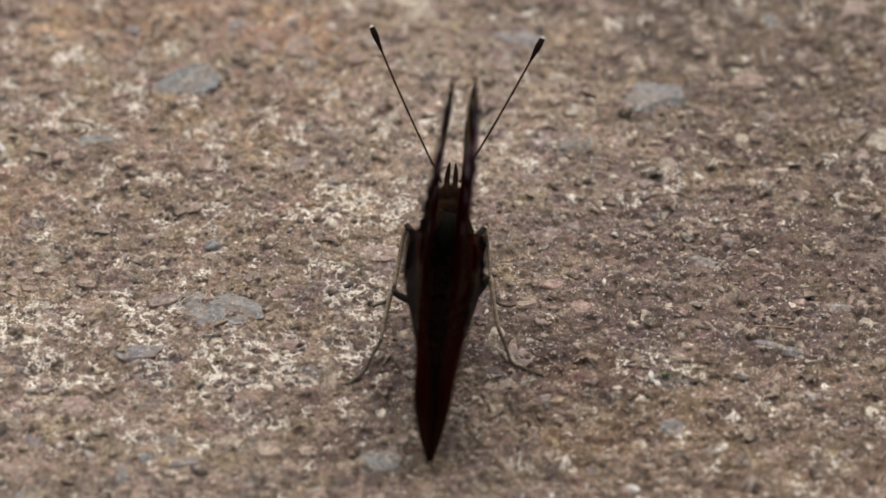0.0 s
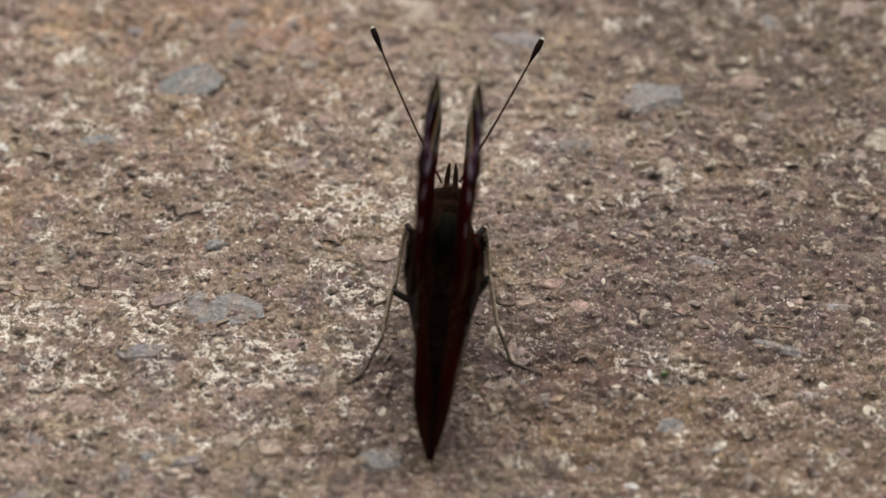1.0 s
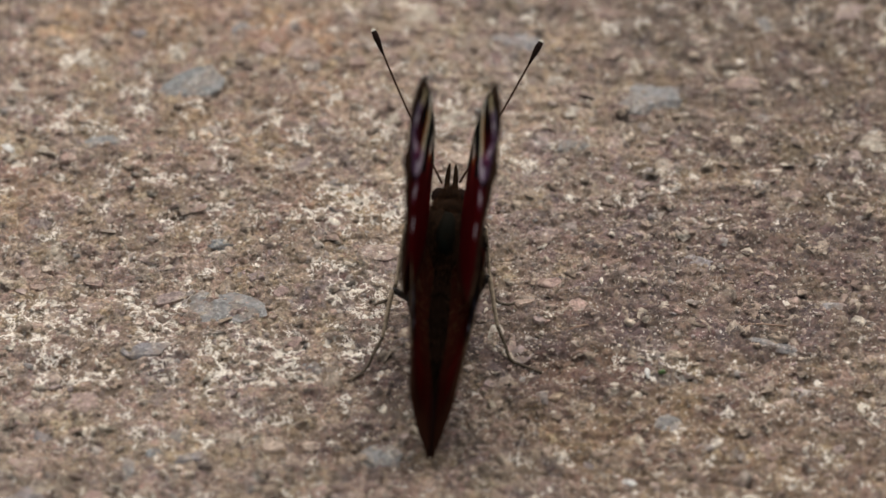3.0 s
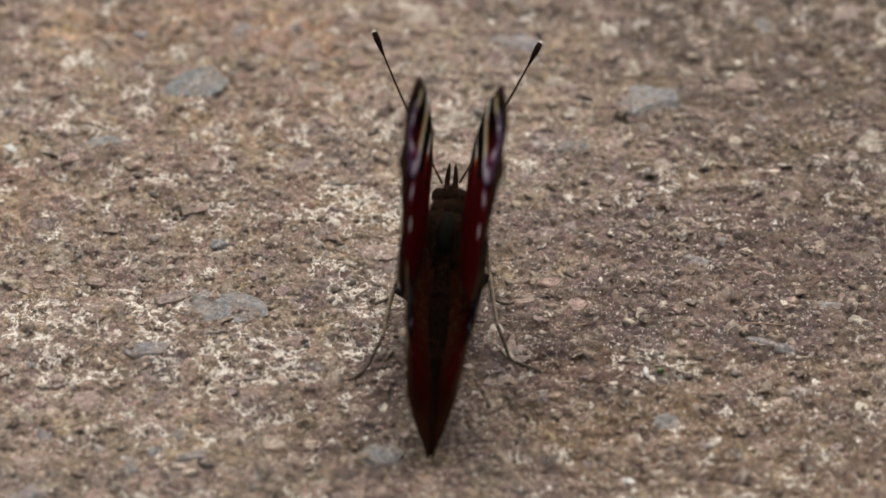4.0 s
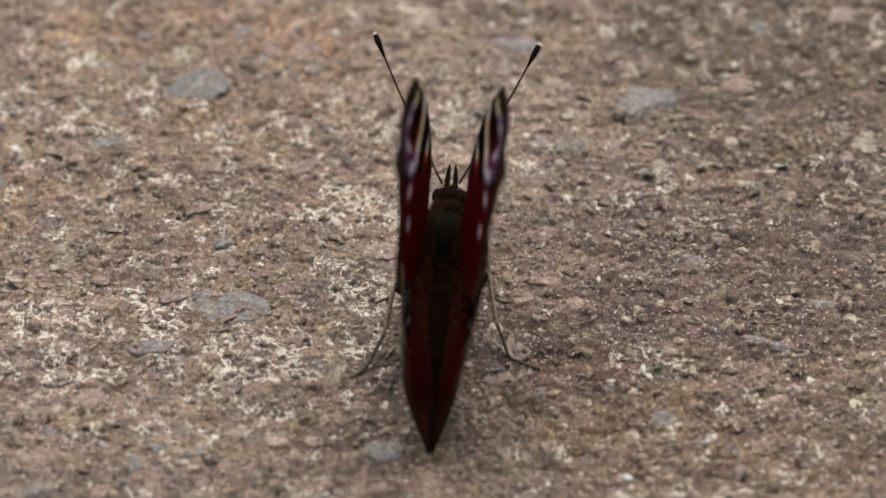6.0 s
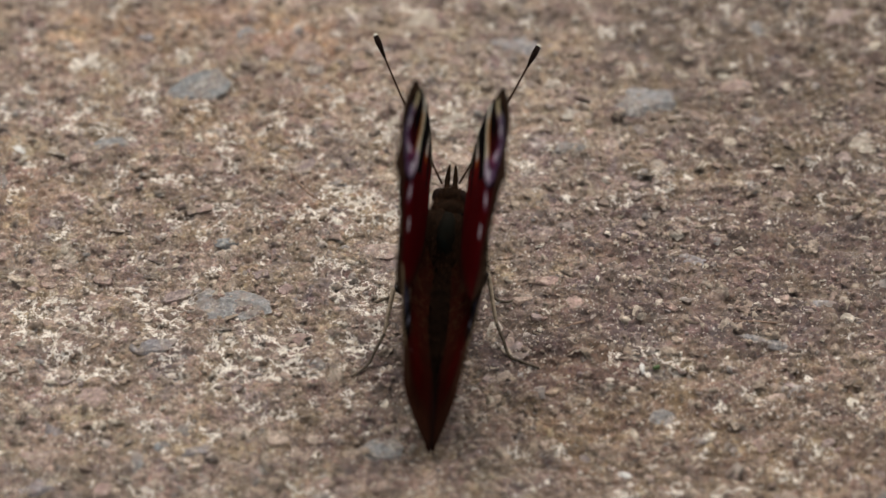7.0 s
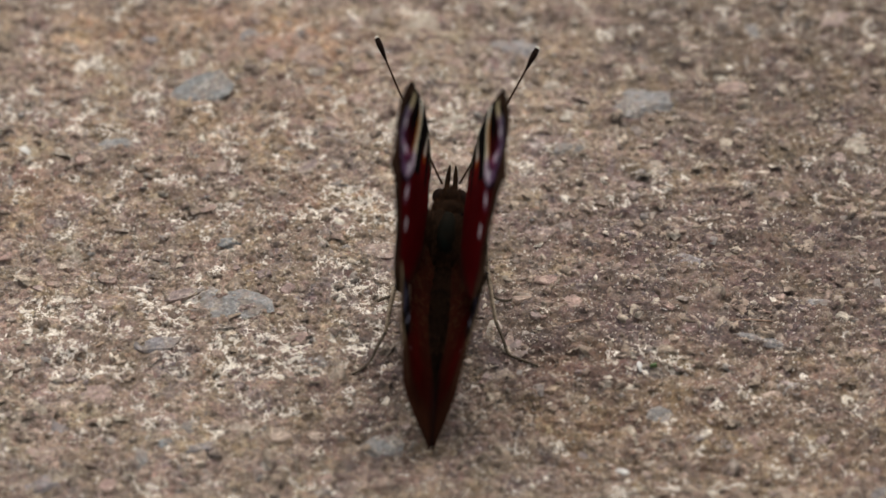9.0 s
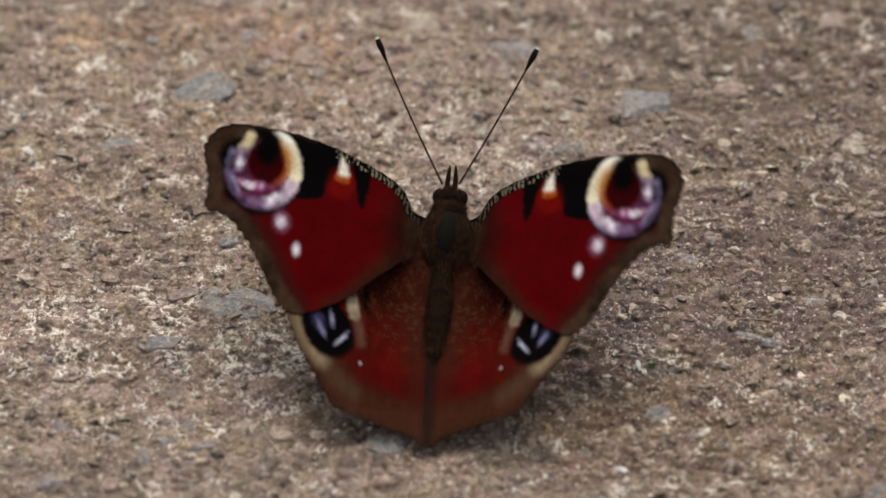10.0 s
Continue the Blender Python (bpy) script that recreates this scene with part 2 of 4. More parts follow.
def ground_height(x, y):
    """Height of the ground in metres at x, y in metres."""
    x, y = np.asarray(x, float) * 1000, np.asarray(y, float) * 1000
    h = 0.9 * (value_noise(x / 17 + 40, y / 17 + 40, 1) - 0.5) + 0.5 * (value_noise(x / 6 + 80, y / 6 + 80, 2) - 0.5)
    wx, wy = x + 1.2 * (value_noise(x / 2.2 + 90, y / 2.2 + 90, 5) - 0.5), y + 1.2 * (value_noise(x / 2.2 + 30, y / 2.2 + 60, 6) - 0.5)
    for size, high, seed in ((3.6, 0.28, 3), (1.5, 0.18, 4)):
        d1, d2, r = cobble(wx + 200, wy + 200, size, seed)
        edge = np.clip((d2 - d1) * 3.0, 0, 1) ** 0.5
        h = h + high * r * edge - high * 0.3
    for k in range(5):
        f = 1.6 * 1.75 ** k
        h = h + 0.34 * 0.62 ** k * (1 - 2 * np.abs(2 * value_noise(x * f / 2 + 300 + 17 * k, y * f / 2 + 300 + 31 * k, 60 + k) - 1)) * 0.6
    # thin ragged ledges, as of layered flakes
    for wide, deep, high, seed in ((5.2, 2.6, 0.15, 81), (2.3, 1.2, 0.11, 84)):
        n = 4.0 * value_noise(x / wide + 500, y / deep + 500, seed) + 0.9 * value_noise(x / 0.9 + 500, y / 0.6 + 500, seed + 1) + 0.4 * value_noise(x / 0.35 + 500, y / 0.3 + 500, seed + 2)
        step = n - np.floor(n)
        h = h + high * (np.floor(n) + np.clip((step - 0.12) / 0.10, 0, 1) - 2.6 - 0.5 * step)
    h = h - 0.75 * np.exp(-((x + 1.8) ** 2 + (y + 32.2) ** 2) / 5)
    fade = np.clip((140 - np.hypot(x, y)) / 60, 0, 1)
    return h * fade * MM


def blot(x, y, cx, cy, rx, ry, soft=0.5):
    """A soft uneven blot, 1 in its middle."""
    d = np.hypot((x - cx) / rx, (y - cy) / ry) + 0.5 * (value_noise(x / 5 + 50, y / 5 + 50, 11) - 0.5) + 0.35 * (value_noise(x / 2 + 50, y / 2 + 50, 12) - 0.5)
    return 1 / (1 + np.exp(np.clip((d - 1) / (soft * 0.25), -30, 30)))


def build_ground():
    def axis(a, b, step):
        inner = np.arange(a, b + step / 2, step)
        grow = step * 1.45 ** np.arange(1, 41)
        out = np.cumsum(grow)
        out = out[out < 400.0]
        return np.concatenate([a - out[::-1], inner, b + out])
    xs, ys = axis(-0.060, 0.060, 0.00021), axis(-0.043, 0.049, 0.00021)
    X, Y = np.meshgrid(xs, ys, indexing="ij")
    Z = ground_height(X, Y)
    nx, ny = X.shape
    me = bpy.data.meshes.new("ground")
    idx = np.arange(nx * ny).reshape(nx, ny)
    quads = np.stack([idx[:-1, :-1], idx[1:, :-1], idx[1:, 1:], idx[:-1, 1:]], -1).reshape(-1, 4)
    me.vertices.add(nx * ny)
    me.vertices.foreach_set("co", np.stack([X, Y, Z], -1).ravel())
    me.loops.add(quads.size)
    me.loops.foreach_set("vertex_index", quads.ravel())
    me.polygons.add(len(quads))
    me.polygons.foreach_set("loop_start", np.arange(0, quads.size, 4))
    me.polygons.foreach_set("use_smooth", np.ones(len(quads), bool))
    me.update(calc_edges=True)
    x, y = X.ravel() * 1000, Y.ravel() * 1000
    tone = np.tile((1.025, 1.05, 1.075), (x.size, 1))
    # stains: a damp purplish patch, ochre patches, a smooth brown one; earth plus painted contact shadow by the insect
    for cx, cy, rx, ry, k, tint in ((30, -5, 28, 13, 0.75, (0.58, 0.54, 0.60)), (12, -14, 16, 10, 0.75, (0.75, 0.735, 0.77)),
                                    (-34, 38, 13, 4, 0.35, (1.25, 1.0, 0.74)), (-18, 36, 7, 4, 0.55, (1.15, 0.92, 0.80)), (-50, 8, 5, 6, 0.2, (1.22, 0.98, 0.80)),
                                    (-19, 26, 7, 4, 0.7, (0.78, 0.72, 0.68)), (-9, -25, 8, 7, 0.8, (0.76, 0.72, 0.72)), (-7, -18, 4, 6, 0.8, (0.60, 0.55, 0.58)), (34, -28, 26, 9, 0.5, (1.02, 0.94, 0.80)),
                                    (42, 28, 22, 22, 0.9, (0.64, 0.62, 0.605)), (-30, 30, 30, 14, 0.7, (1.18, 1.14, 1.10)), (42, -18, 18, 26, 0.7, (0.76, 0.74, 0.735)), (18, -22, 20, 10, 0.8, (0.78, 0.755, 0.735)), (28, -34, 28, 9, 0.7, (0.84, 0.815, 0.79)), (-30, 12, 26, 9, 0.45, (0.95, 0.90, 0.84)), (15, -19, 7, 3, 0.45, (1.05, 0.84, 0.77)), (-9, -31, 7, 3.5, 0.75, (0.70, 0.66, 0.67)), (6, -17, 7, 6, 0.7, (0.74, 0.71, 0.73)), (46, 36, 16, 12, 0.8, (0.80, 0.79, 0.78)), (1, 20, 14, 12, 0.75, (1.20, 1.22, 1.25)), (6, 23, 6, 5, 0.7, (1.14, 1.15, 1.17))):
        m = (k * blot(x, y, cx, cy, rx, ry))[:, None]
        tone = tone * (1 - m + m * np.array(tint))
    lichen = 0.22 * np.ones(x.size)
    for cx, cy, rx, ry, k in ((-36, -15, 22, 7, 0.62), (-22, -18, 6, 4, 1.25), (-11, 6, 7, 4, 1.0), (-9, -7, 4, 4, 1.1), (-45, -11, 5, 3, 1.2), (-32, -11, 2.5, 3, 1.3),
                              (24, -18, 5, 2.5, 0.9), (39.6, -8.4, 1.8, 0.9, 1.5), (22, -17, 3, 1.2, 1.3), (31, -20, 5, 1.5, 0.8), (-27, 5, 6, 3, 0.7), (-28, -25, 16, 5, 0.5), (1, 21, 13, 9, 0.55), (-42, 25, 14, 8, 0.5), (-22, 14, 18, 8, 0.38), (22, 6, 14, 4, 0.4), (-12, -14, 5, 4, 0.7), (20, 13, 6, 3, 0.5)):
        lichen = np.maximum(lichen, k * blot(x, y, cx, cy, rx, ry, 0.8))
    lichen = lichen - 0.25 * blot(x, y, 12, -22, 12, 8) - 0.6 * blot(x, y, -1.8, -33, 2, 2) - 0.45 * blot(x, y, 30, -5, 26, 10) - 0.35 * blot(x, y, 32, 24, 26, 10)
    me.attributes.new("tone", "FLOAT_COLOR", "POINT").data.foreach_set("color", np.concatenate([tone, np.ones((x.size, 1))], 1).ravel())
    me.attributes.new("lichen", "FLOAT", "POINT").data.foreach_set("value", lichen)
    me.materials.append(GROUND)
    return tagged(new("ground", me), "weathered gritty brown ground with pale lichen flecks", "ground", kind="structure")


FOOT = plain_material("foot_brown", (0.035, 0.025, 0.016), (0.12, 0.090, 0.058), 1800.0, 0.6)


# ---- the butterfly's wings ----
FORE_EDGE = [(1.0, -0.4), (2.3, 2.8), (4.1, 4.3), (5.2, 6.2), (6.0, 8.6), (6.7, 11.5), (7.2, 14.6), (7.5, 18.0), (7.4, 21.5), (7.2, 24.4), (6.6, 26.8), (5.3, 28.5),
             (3.4, 29.3), (1.8, 29.0), (0.3, 28.5), (-1.6, 28.2), (-3.8, 28.1), (-4.0, 26.4), (-4.6, 24.8), (-5.9, 23.4), (-7.4, 22.0), (-9.0, 20.9),
             (-10.6, 19.8), (-12.2, 18.7), (-13.4, 17.5), (-13.8, 16.0), (-13.0, 14.0), (-10.7, 10.5), (-8.4, 8.2), (-5.8, 5.6), (-3.0, 2.5), (-2.0, -0.4)]
HIND_EDGE = [(-0.5, 0.0), (-1.5, 4.0), (-5.0, 10.0), (-9.0, 15.0), (-12.3, 17.2), (-14.0, 16.7), (-16.2, 15.8), (-18.2, 14.6), (-20.4, 13.0), (-22.1, 11.7),
             (-23.5, 10.9), (-23.9, 9.8), (-24.2, 8.4), (-24.6, 6.6), (-25.2, 4.4), (-25.5, 2.6), (-25.8, 1.9), (-26.1, 1.4), (-26.5, 0.9), (-26.5, 0.0), (-22.0, -0.65), (-15.0, -0.7), (-9.0, -0.4), (-4.0, -0.2)]


def smooth_loop(points, steps=8):
    p, n, out = np.array(points, float), len(points), []
    for i in range(n):
        a, b, c, d = p[i - 1], p[i], p[(i + 1) % n], p[(i + 2) % n]
        for t in np.arange(steps) / steps:
            out.append(0.5 * (2 * b + (c - a) * t + (2 * a - 5 * b + 4 * c - d) * t * t + (3 * b - a - 3 * c + d) * t ** 3))
    return np.array(out)


def nearest(q, line, closed=False):
    """Distance from the points q to a polyline, and the nearest places on it."""
    best, place = np.full(len(q), 1e9), np.zeros_like(q)
    ends = np.roll(line, -1, 0) if closed else line[1:]
    for a, b in zip(line, ends):
        ab = b - a
        t = np.clip(((q - a) @ ab) / max(ab @ ab, 1e-12), 0, 1)
        c = a + t[:, None] * ab
        d = np.hypot(*(q - c).T)
        near = d < best
        best, place = np.where(near, d, best), np.where(near[:, None], c, place)
    return best, place


def inside(q, line):
    hit = np.zeros(len(q), bool)
    for a, b in zip(line, np.roll(line, -1, 0)):
        cross = (a[1] > q[:, 1]) != (b[1] > q[:, 1])
        if abs(b[1] - a[1]) > 1e-12:
            hit ^= cross & (q[:, 0] < (b[0] - a[0]) * (q[:, 1] - a[1]) / (b[1] - a[1]) + a[0])
    return hit


class Paint:
    """Layers of pigment on a wing; places in mm, forward and outward."""

    def __init__(self, q, ground):
        self.q = q
        self.c = np.tile(np.array(ground, float), (len(q), 1))
        self.rag = 0.35 * (value_noise(q[:, 0] * 2 + 90, q[:, 1] * 2 + 90, 21) - 0.5) + 0.3 * (value_noise(q[:, 0] * 5 + 90, q[:, 1] * 5 + 90, 22) - 0.5)

    def lay(self, mask, colour):
        m = np.clip(mask, 0, 1)[:, None]
        self.c = self.c * (1 - m) + m * np.array(colour)

    def edge(self, d, soft):
        t = np.clip((soft * 0.5 - d - self.rag * min(soft * 0.9, 0.5)) / soft, 0, 1)
        return t * t * (3 - 2 * t)

    def spot(self, u, v, ru, rv, colour, turn=0, soft=0.5, k=1.0):
        a = radians(turn)
        x, y = self.q[:, 0] - u, self.q[:, 1] - v
        x, y = x * math.cos(a) + y * math.sin(a), -x * math.sin(a) + y * math.cos(a)
        self.lay(k * self.edge((np.hypot(x / ru, y / rv) - 1) * min(ru, rv), soft), colour)

    def shape(self, points, colour, soft=0.4, k=1.0):
        line = smooth_loop(points, 4)
        d, _ = nearest(self.q, line, True)
        self.lay(k * self.edge(np.where(inside(self.q, line), -d, d), soft), colour)

    def band(self, points, width, colour, soft=0.5, k=1.0):
        d, _ = nearest(self.q, np.array(points, float))
        self.lay(k * self.edge(d - width, soft), colour)


RED, BROWN, BLACK = (0.066, 0.0007, 0.0017), (0.034, 0.0182, 0.0108), (0.0018, 0.0013, 0.0015)


def fore_pigment(q, edge):
    p = Paint(q, RED)
    p.spot(-6.5, 3.8, 7.5, 3.2, (0.027, 0.0100, 0.0055), -38, 4.4)
    p.spot(0.0, 2.4, 5.2, 4.2, (0.024, 0.0040, 0.0026), 0, 4.2)
    p.spot(0.5, 1.3, 3.6, 2.6, (0.034, 0.0185, 0.0092), 0, 2.4)
    outer = edge[int(len(edge) * 9.7 / 32):int(len(edge) * 24.6 / 32)]
    front = edge[0:int(len(edge) * 9.6 / 32)]
    p.band(outer, 3.0, (0.0308, 0.0056, 0.00448), 1.8, 0.8)
    p.band(front, 1.15, BLACK, 0.5)
    p.shape([(7.6, 18.4), (7.3, 13.9), (5.4, 13.3), (3.6, 13.8), (2.0, 14.4), (0.6, 15.0), (-0.2, 18.2), (1.5, 18.4), (4.4, 17.8), (6.0, 18.8)], BLACK, 0.4)
    # the wedge on the front edge: red, orange and white towards the edge
    p.shape([(4.6, 13.6), (4.4, 11.3), (2.4, 11.0), (1.2, 12.6), (2.2, 14.2)], (0.15, 0.004, 0.002), 1.4, 0.55)
    p.shape([(4.4, 13.1), (4.4, 11.8), (3.5, 11.7), (3.3, 12.5), (3.5, 13.4)], (0.42, 0.100, 0.014), 0.7, 0.75)
    p.shape([(6.2, 12.9), (5.8, 12.5), (4.8, 11.9), (4.2, 11.8), (4.0, 12.4), (4.2, 13.1), (5.1, 13.0)], (0.78, 0.72, 0.60), 0.7)
    p.shape([(6.2, 11.2), (6.0, 9.2), (4.4, 9.1), (2.6, 9.3), (0.9, 9.6), (0.8, 10.1), (2.4, 10.6), (4.2, 11.0), (5.2, 11.5)], BLACK, 0.6)
    # the eyespot
    p.spot(2.0, 22.6, 5.2, 5.1, BLACK, 0, 0.7)
    p.spot(1.5, 22.3, 4.0, 4.1, (0.088, 0.064, 0.118), 0, 1.0)
    p.spot(1.1, 22.6, 3.2, 3.3, (0.135, 0.026, 0.070), 0, 1.8)
    around = np.arctan2(q[:, 0] - 3.0, q[:, 1] - 21.8)
    p.lay(np.clip((value_noise(around * 5 + 60, np.hypot(q[:, 0] - 3.0, q[:, 1] - 21.8) * 0.9 + 60, 44) - 0.52) * 3, 0, 0.6) * (np.hypot(q[:, 0] - 1.5, q[:, 1] - 22.3) < 4.2), (0.050, 0.018, 0.045))
    p.band(outer, 1.75, BROWN, 0.9)
    p.band(outer, 0.35, (0.0224, 0.01456, 0.00896), 0.5, 0.8)
    d, _ = nearest(q, outer)
    p.c = p.c * (1 + np.clip(2.2 - d, 0, 1) * (0.9 * value_noise(q[:, 0] * 0.9 + 70, q[:, 1] * 0.9 + 70, 46) + 0.5 * value_noise(q[:, 0] * 3 + 70, q[:, 1] * 3 + 70, 47) - 0.7))[:, None]
    p.band([(6.7, 20.8), (5.8, 19.3), (4.4, 18.4), (2.8, 18.1), (1.2, 18.5)], 0.68, (0.70, 0.63, 0.44), 0.6)
    p.band([(6.8, 20.9), (6.2, 19.8)], 0.75, (0.80, 0.78, 0.66), 0.7)
    p.band([(1.4, 18.4), (0.2, 18.9), (-0.8, 19.9), (-1.4, 21.2)], 0.66, (0.44, 0.34, 0.42), 0.9)
    p.band([(-0.5, 19.9), (-1.3, 21.2)], 0.36, (0.76, 0.70, 0.76), 0.8, 0.9)
    p.band([(-1.6, 21.6), (-1.8, 23.2)], 0.40, (0.20, 0.12, 0.22), 1.0)
    p.spot(3.8, 21.1, 2.5, 2.40, (0.50, 0.24, 0.06), 0, 1.4, 0.9)
    p.spot(3.0, 21.5, 2.3, 2.15, (0.24, 0.030, 0.007), 0, 1.2)
    p.spot(3.2, 21.9, 2.7, 2.25, (0.026, 0.0008, 0.0018), 0, 1.0)
    p.shape([(7.2, 22.8), (6.9, 21.1), (5.6, 20.5), (4.2, 20.6), (3.2, 21.2), (3.0, 22.2), (4.0, 23.2), (5.6, 23.3)], BLACK, 1.2)
    p.band([(5.9, 24.1), (5.0, 24.4), (4.3, 24.8)], 0.55, (0.60, 0.50, 0.29), 0.8)
    p.band([(4.0, 24.7), (3.0, 25.0), (1.9, 24.9)], 0.45, (0.30, 0.20, 0.30), 1.1, 0.85)
    p.spot(2.5, 24.9, 0.70, 0.42, (0.76, 0.70, 0.76), -20, 0.8)
    p.band([(0.4, 22.0), (0.0, 23.6), (0.3, 24.6)], 0.32, (0.42, 0.22, 0.34), 1.0)
    p.spot(0.0, 23.6, 0.42, 0.60, (0.80, 0.74, 0.80), 0, 0.6)
    p.band([(1.7, 24.0), (1.0, 25.0), (0.3, 25.9)], 0.22, (0.045, 0.006, 0.020), 0.8, 0.9)
    p.band([(-0.5, 21.4), (-0.8, 23.0), (-0.5, 24.6)], 0.24, (0.050, 0.007, 0.022), 0.8, 0.9)
    p.band([(3.6, 25.9), (2.2, 26.1)], 0.34, (0.15, 0.13, 0.20), 0.9)
    p.band([(1.4, 26.0), (0.0, 25.5), (-1.2, 24.7)], 0.34, (0.100, 0.088, 0.165), 0.9)
    p.band([(0.4, 25.4), (-0.8, 24.8)], 0.22, (0.36, 0.32, 0.42), 0.7, 0.7)
    p.band(edge[int(len(edge) * 6.6 / 32):int(len(edge) * 11.2 / 32)], 0.32, (0.016, 0.0095, 0.0062), 0.5, 0.9)
    # dusky streaks across the lilac side
    lilac = np.clip((4.3 - np.hypot(q[:, 0] - 1.5, q[:, 1] - 22.4)) * 2, 0, 1) * np.clip(np.maximum(1.4 - q[:, 0], q[:, 1] - 23.6), 0, 1)
    streak = value_noise(around * 6 + 40, np.hypot(q[:, 0] - 3.0, q[:, 1] - 21.8) * 1.2 + 40, 45)
    p.c = p.c * (1 + lilac * (0.9 * streak - 0.62))[:, None]
    p.band(edge[int(len(edge) * 26.6 / 32):int(len(edge) * 31.5 / 32)], 0.9, (0.026, 0.0090, 0.0050), 2.4, 0.9)
    # two white dots
    p.spot(-3.3, 19.1, 1.1, 0.95, (0.20, 0.075, 0.12), 0, 1.2)
    p.spot(-3.3, 19.2, 0.6, 0.55, (0.60, 0.53, 0.58), 0, 0.9)
    p.spot(-6.1, 16.9, 0.66, 0.44, (0.62, 0.56, 0.60), 0, 0.7)
    # cream flecks on the black front edge
    d, _ = nearest(q, front)
    fleck = 0.5 + 0.5 * np.sin(q[:, 1] * 12.5 + 5 * value_noise(q[:, 0] * 1.7 + 200, q[:, 1] * 1.7 + 200, 31)) - 1.3 * (value_noise(q[:, 0] * 4 + 200, q[:, 1] * 4 + 200, 32) - 0.35)
    p.lay(np.where((d < 1.05) & (d > 0.10) & (q[:, 1] < 13.8), np.clip((fleck - 0.45) * 5, 0, 0.85) * np.clip((q[:, 1] - 1.0) / 9, 0, 1), 0), (0.27, 0.225, 0.150))
    return p.c


def hind_pigment(q, edge):
    p = Paint(q, (0.050, 0.0031, 0.0016))
    p.spot(-18.5, 4.0, 3.2, 2.4, (0.062, 0.0022, 0.0016), 0, 3.0)
    p.spot(-6.0, 3.6, 5.6, 5.0, (0.032, 0.0045, 0.0025), 0, 4.6)
    p.spot(-11.0, 1.2, 10.0, 1.7, (0.035, 0.0085, 0.0045), 0, 2.4, 0.9)
    outer = edge[int(len(edge) * 4.0 / 24):int(len(edge) * 17.6 / 24)]
    p.band(outer, 4.1, (0.036, 0.0098, 0.0050), 2.4)
    p.band(outer, 3.1, (0.044, 0.0142, 0.0073), 2.0)
    p.band(outer, 0.7, (0.027, 0.0120, 0.0074), 1.4, 0.8)
    p.band([(-17.6, 13.2), (-19.8, 11.0), (-21.4, 8.6)], 0.9, (0.070, 0.041, 0.024), 2.0, 0.55)
    p.band([(-12.0, 16.1), (-14.4, 15.4), (-16.6, 14.1), (-18.2, 12.5)], 0.85, (0.19, 0.138, 0.082), 1.7, 0.95)
    p.spot(-14.2, 12.0, 3.7, 3.0, BLACK, 35, 0.7)
    p.spot(-13.4, 13.2, 1.2, 0.7, (0.040, 0.038, 0.085), 20, 1.0, 0.8)
    p.spot(-14.4, 12.8, 0.85, 0.24, (0.18, 0.175, 0.28), 30, 0.55)
    p.spot(-15.2, 10.3, 0.90, 0.25, (0.31, 0.31, 0.40), -38, 0.45)
    p.spot(-12.8, 11.6, 0.75, 0.20, (0.24, 0.235, 0.33), 10, 0.5)
    p.band([(-8.8, 9.6), (-10.4, 9.2), (-11.9, 8.9)], 0.62, (0.34, 0.285, 0.195), 0.7)
    p.band([(-11.8, 8.8), (-13.6, 8.2), (-15.2, 7.9)], 0.5, (0.105, 0.060, 0.038), 1.2, 0.65)
    p.spot(-9.4, 7.6, 1.8, 0.60, BLACK, 8, 0.7, 0.95)
    p.spot(-17.7, 7.9, 0.36, 0.32, BLACK, 0, 0.4, 0.6)
    p.spot(-17.7, 7.9, 0.20, 0.17, (0.26, 0.21, 0.22), 0, 0.3)
    # the dark folded inner edge
    p.lay(np.clip((0.9 - q[:, 1]) / 1.2, 0, 0.9) * np.clip((-6 - q[:, 0]) / 6, 0, 1), (0.013, 0.0080, 0.0072))
    # gold-brown scales dusted over the root
    dust = value_noise(q[:, 0] * 4.2 + 100, q[:, 1] * 5 + 100, 41) * (0.5 + value_noise(q[:, 0] * 1.4 + 100, q[:, 1] * 1.8 + 100, 42))
    p.lay(np.clip((dust - 0.60) * 4, 0, 0.35) * np.clip((8.5 - np.hypot((q[:, 0] + 7) * 0.8, q[:, 1] - 3)) / 4, 0, 1), (0.075, 0.036, 0.016))
    rays = value_noise(q[:, 0] * 0.5 + 100, q[:, 1] * 3.2 + 100, 43)
    p.c = p.c * (0.88 + 0.24 * rays)[:, None]
    return p.c


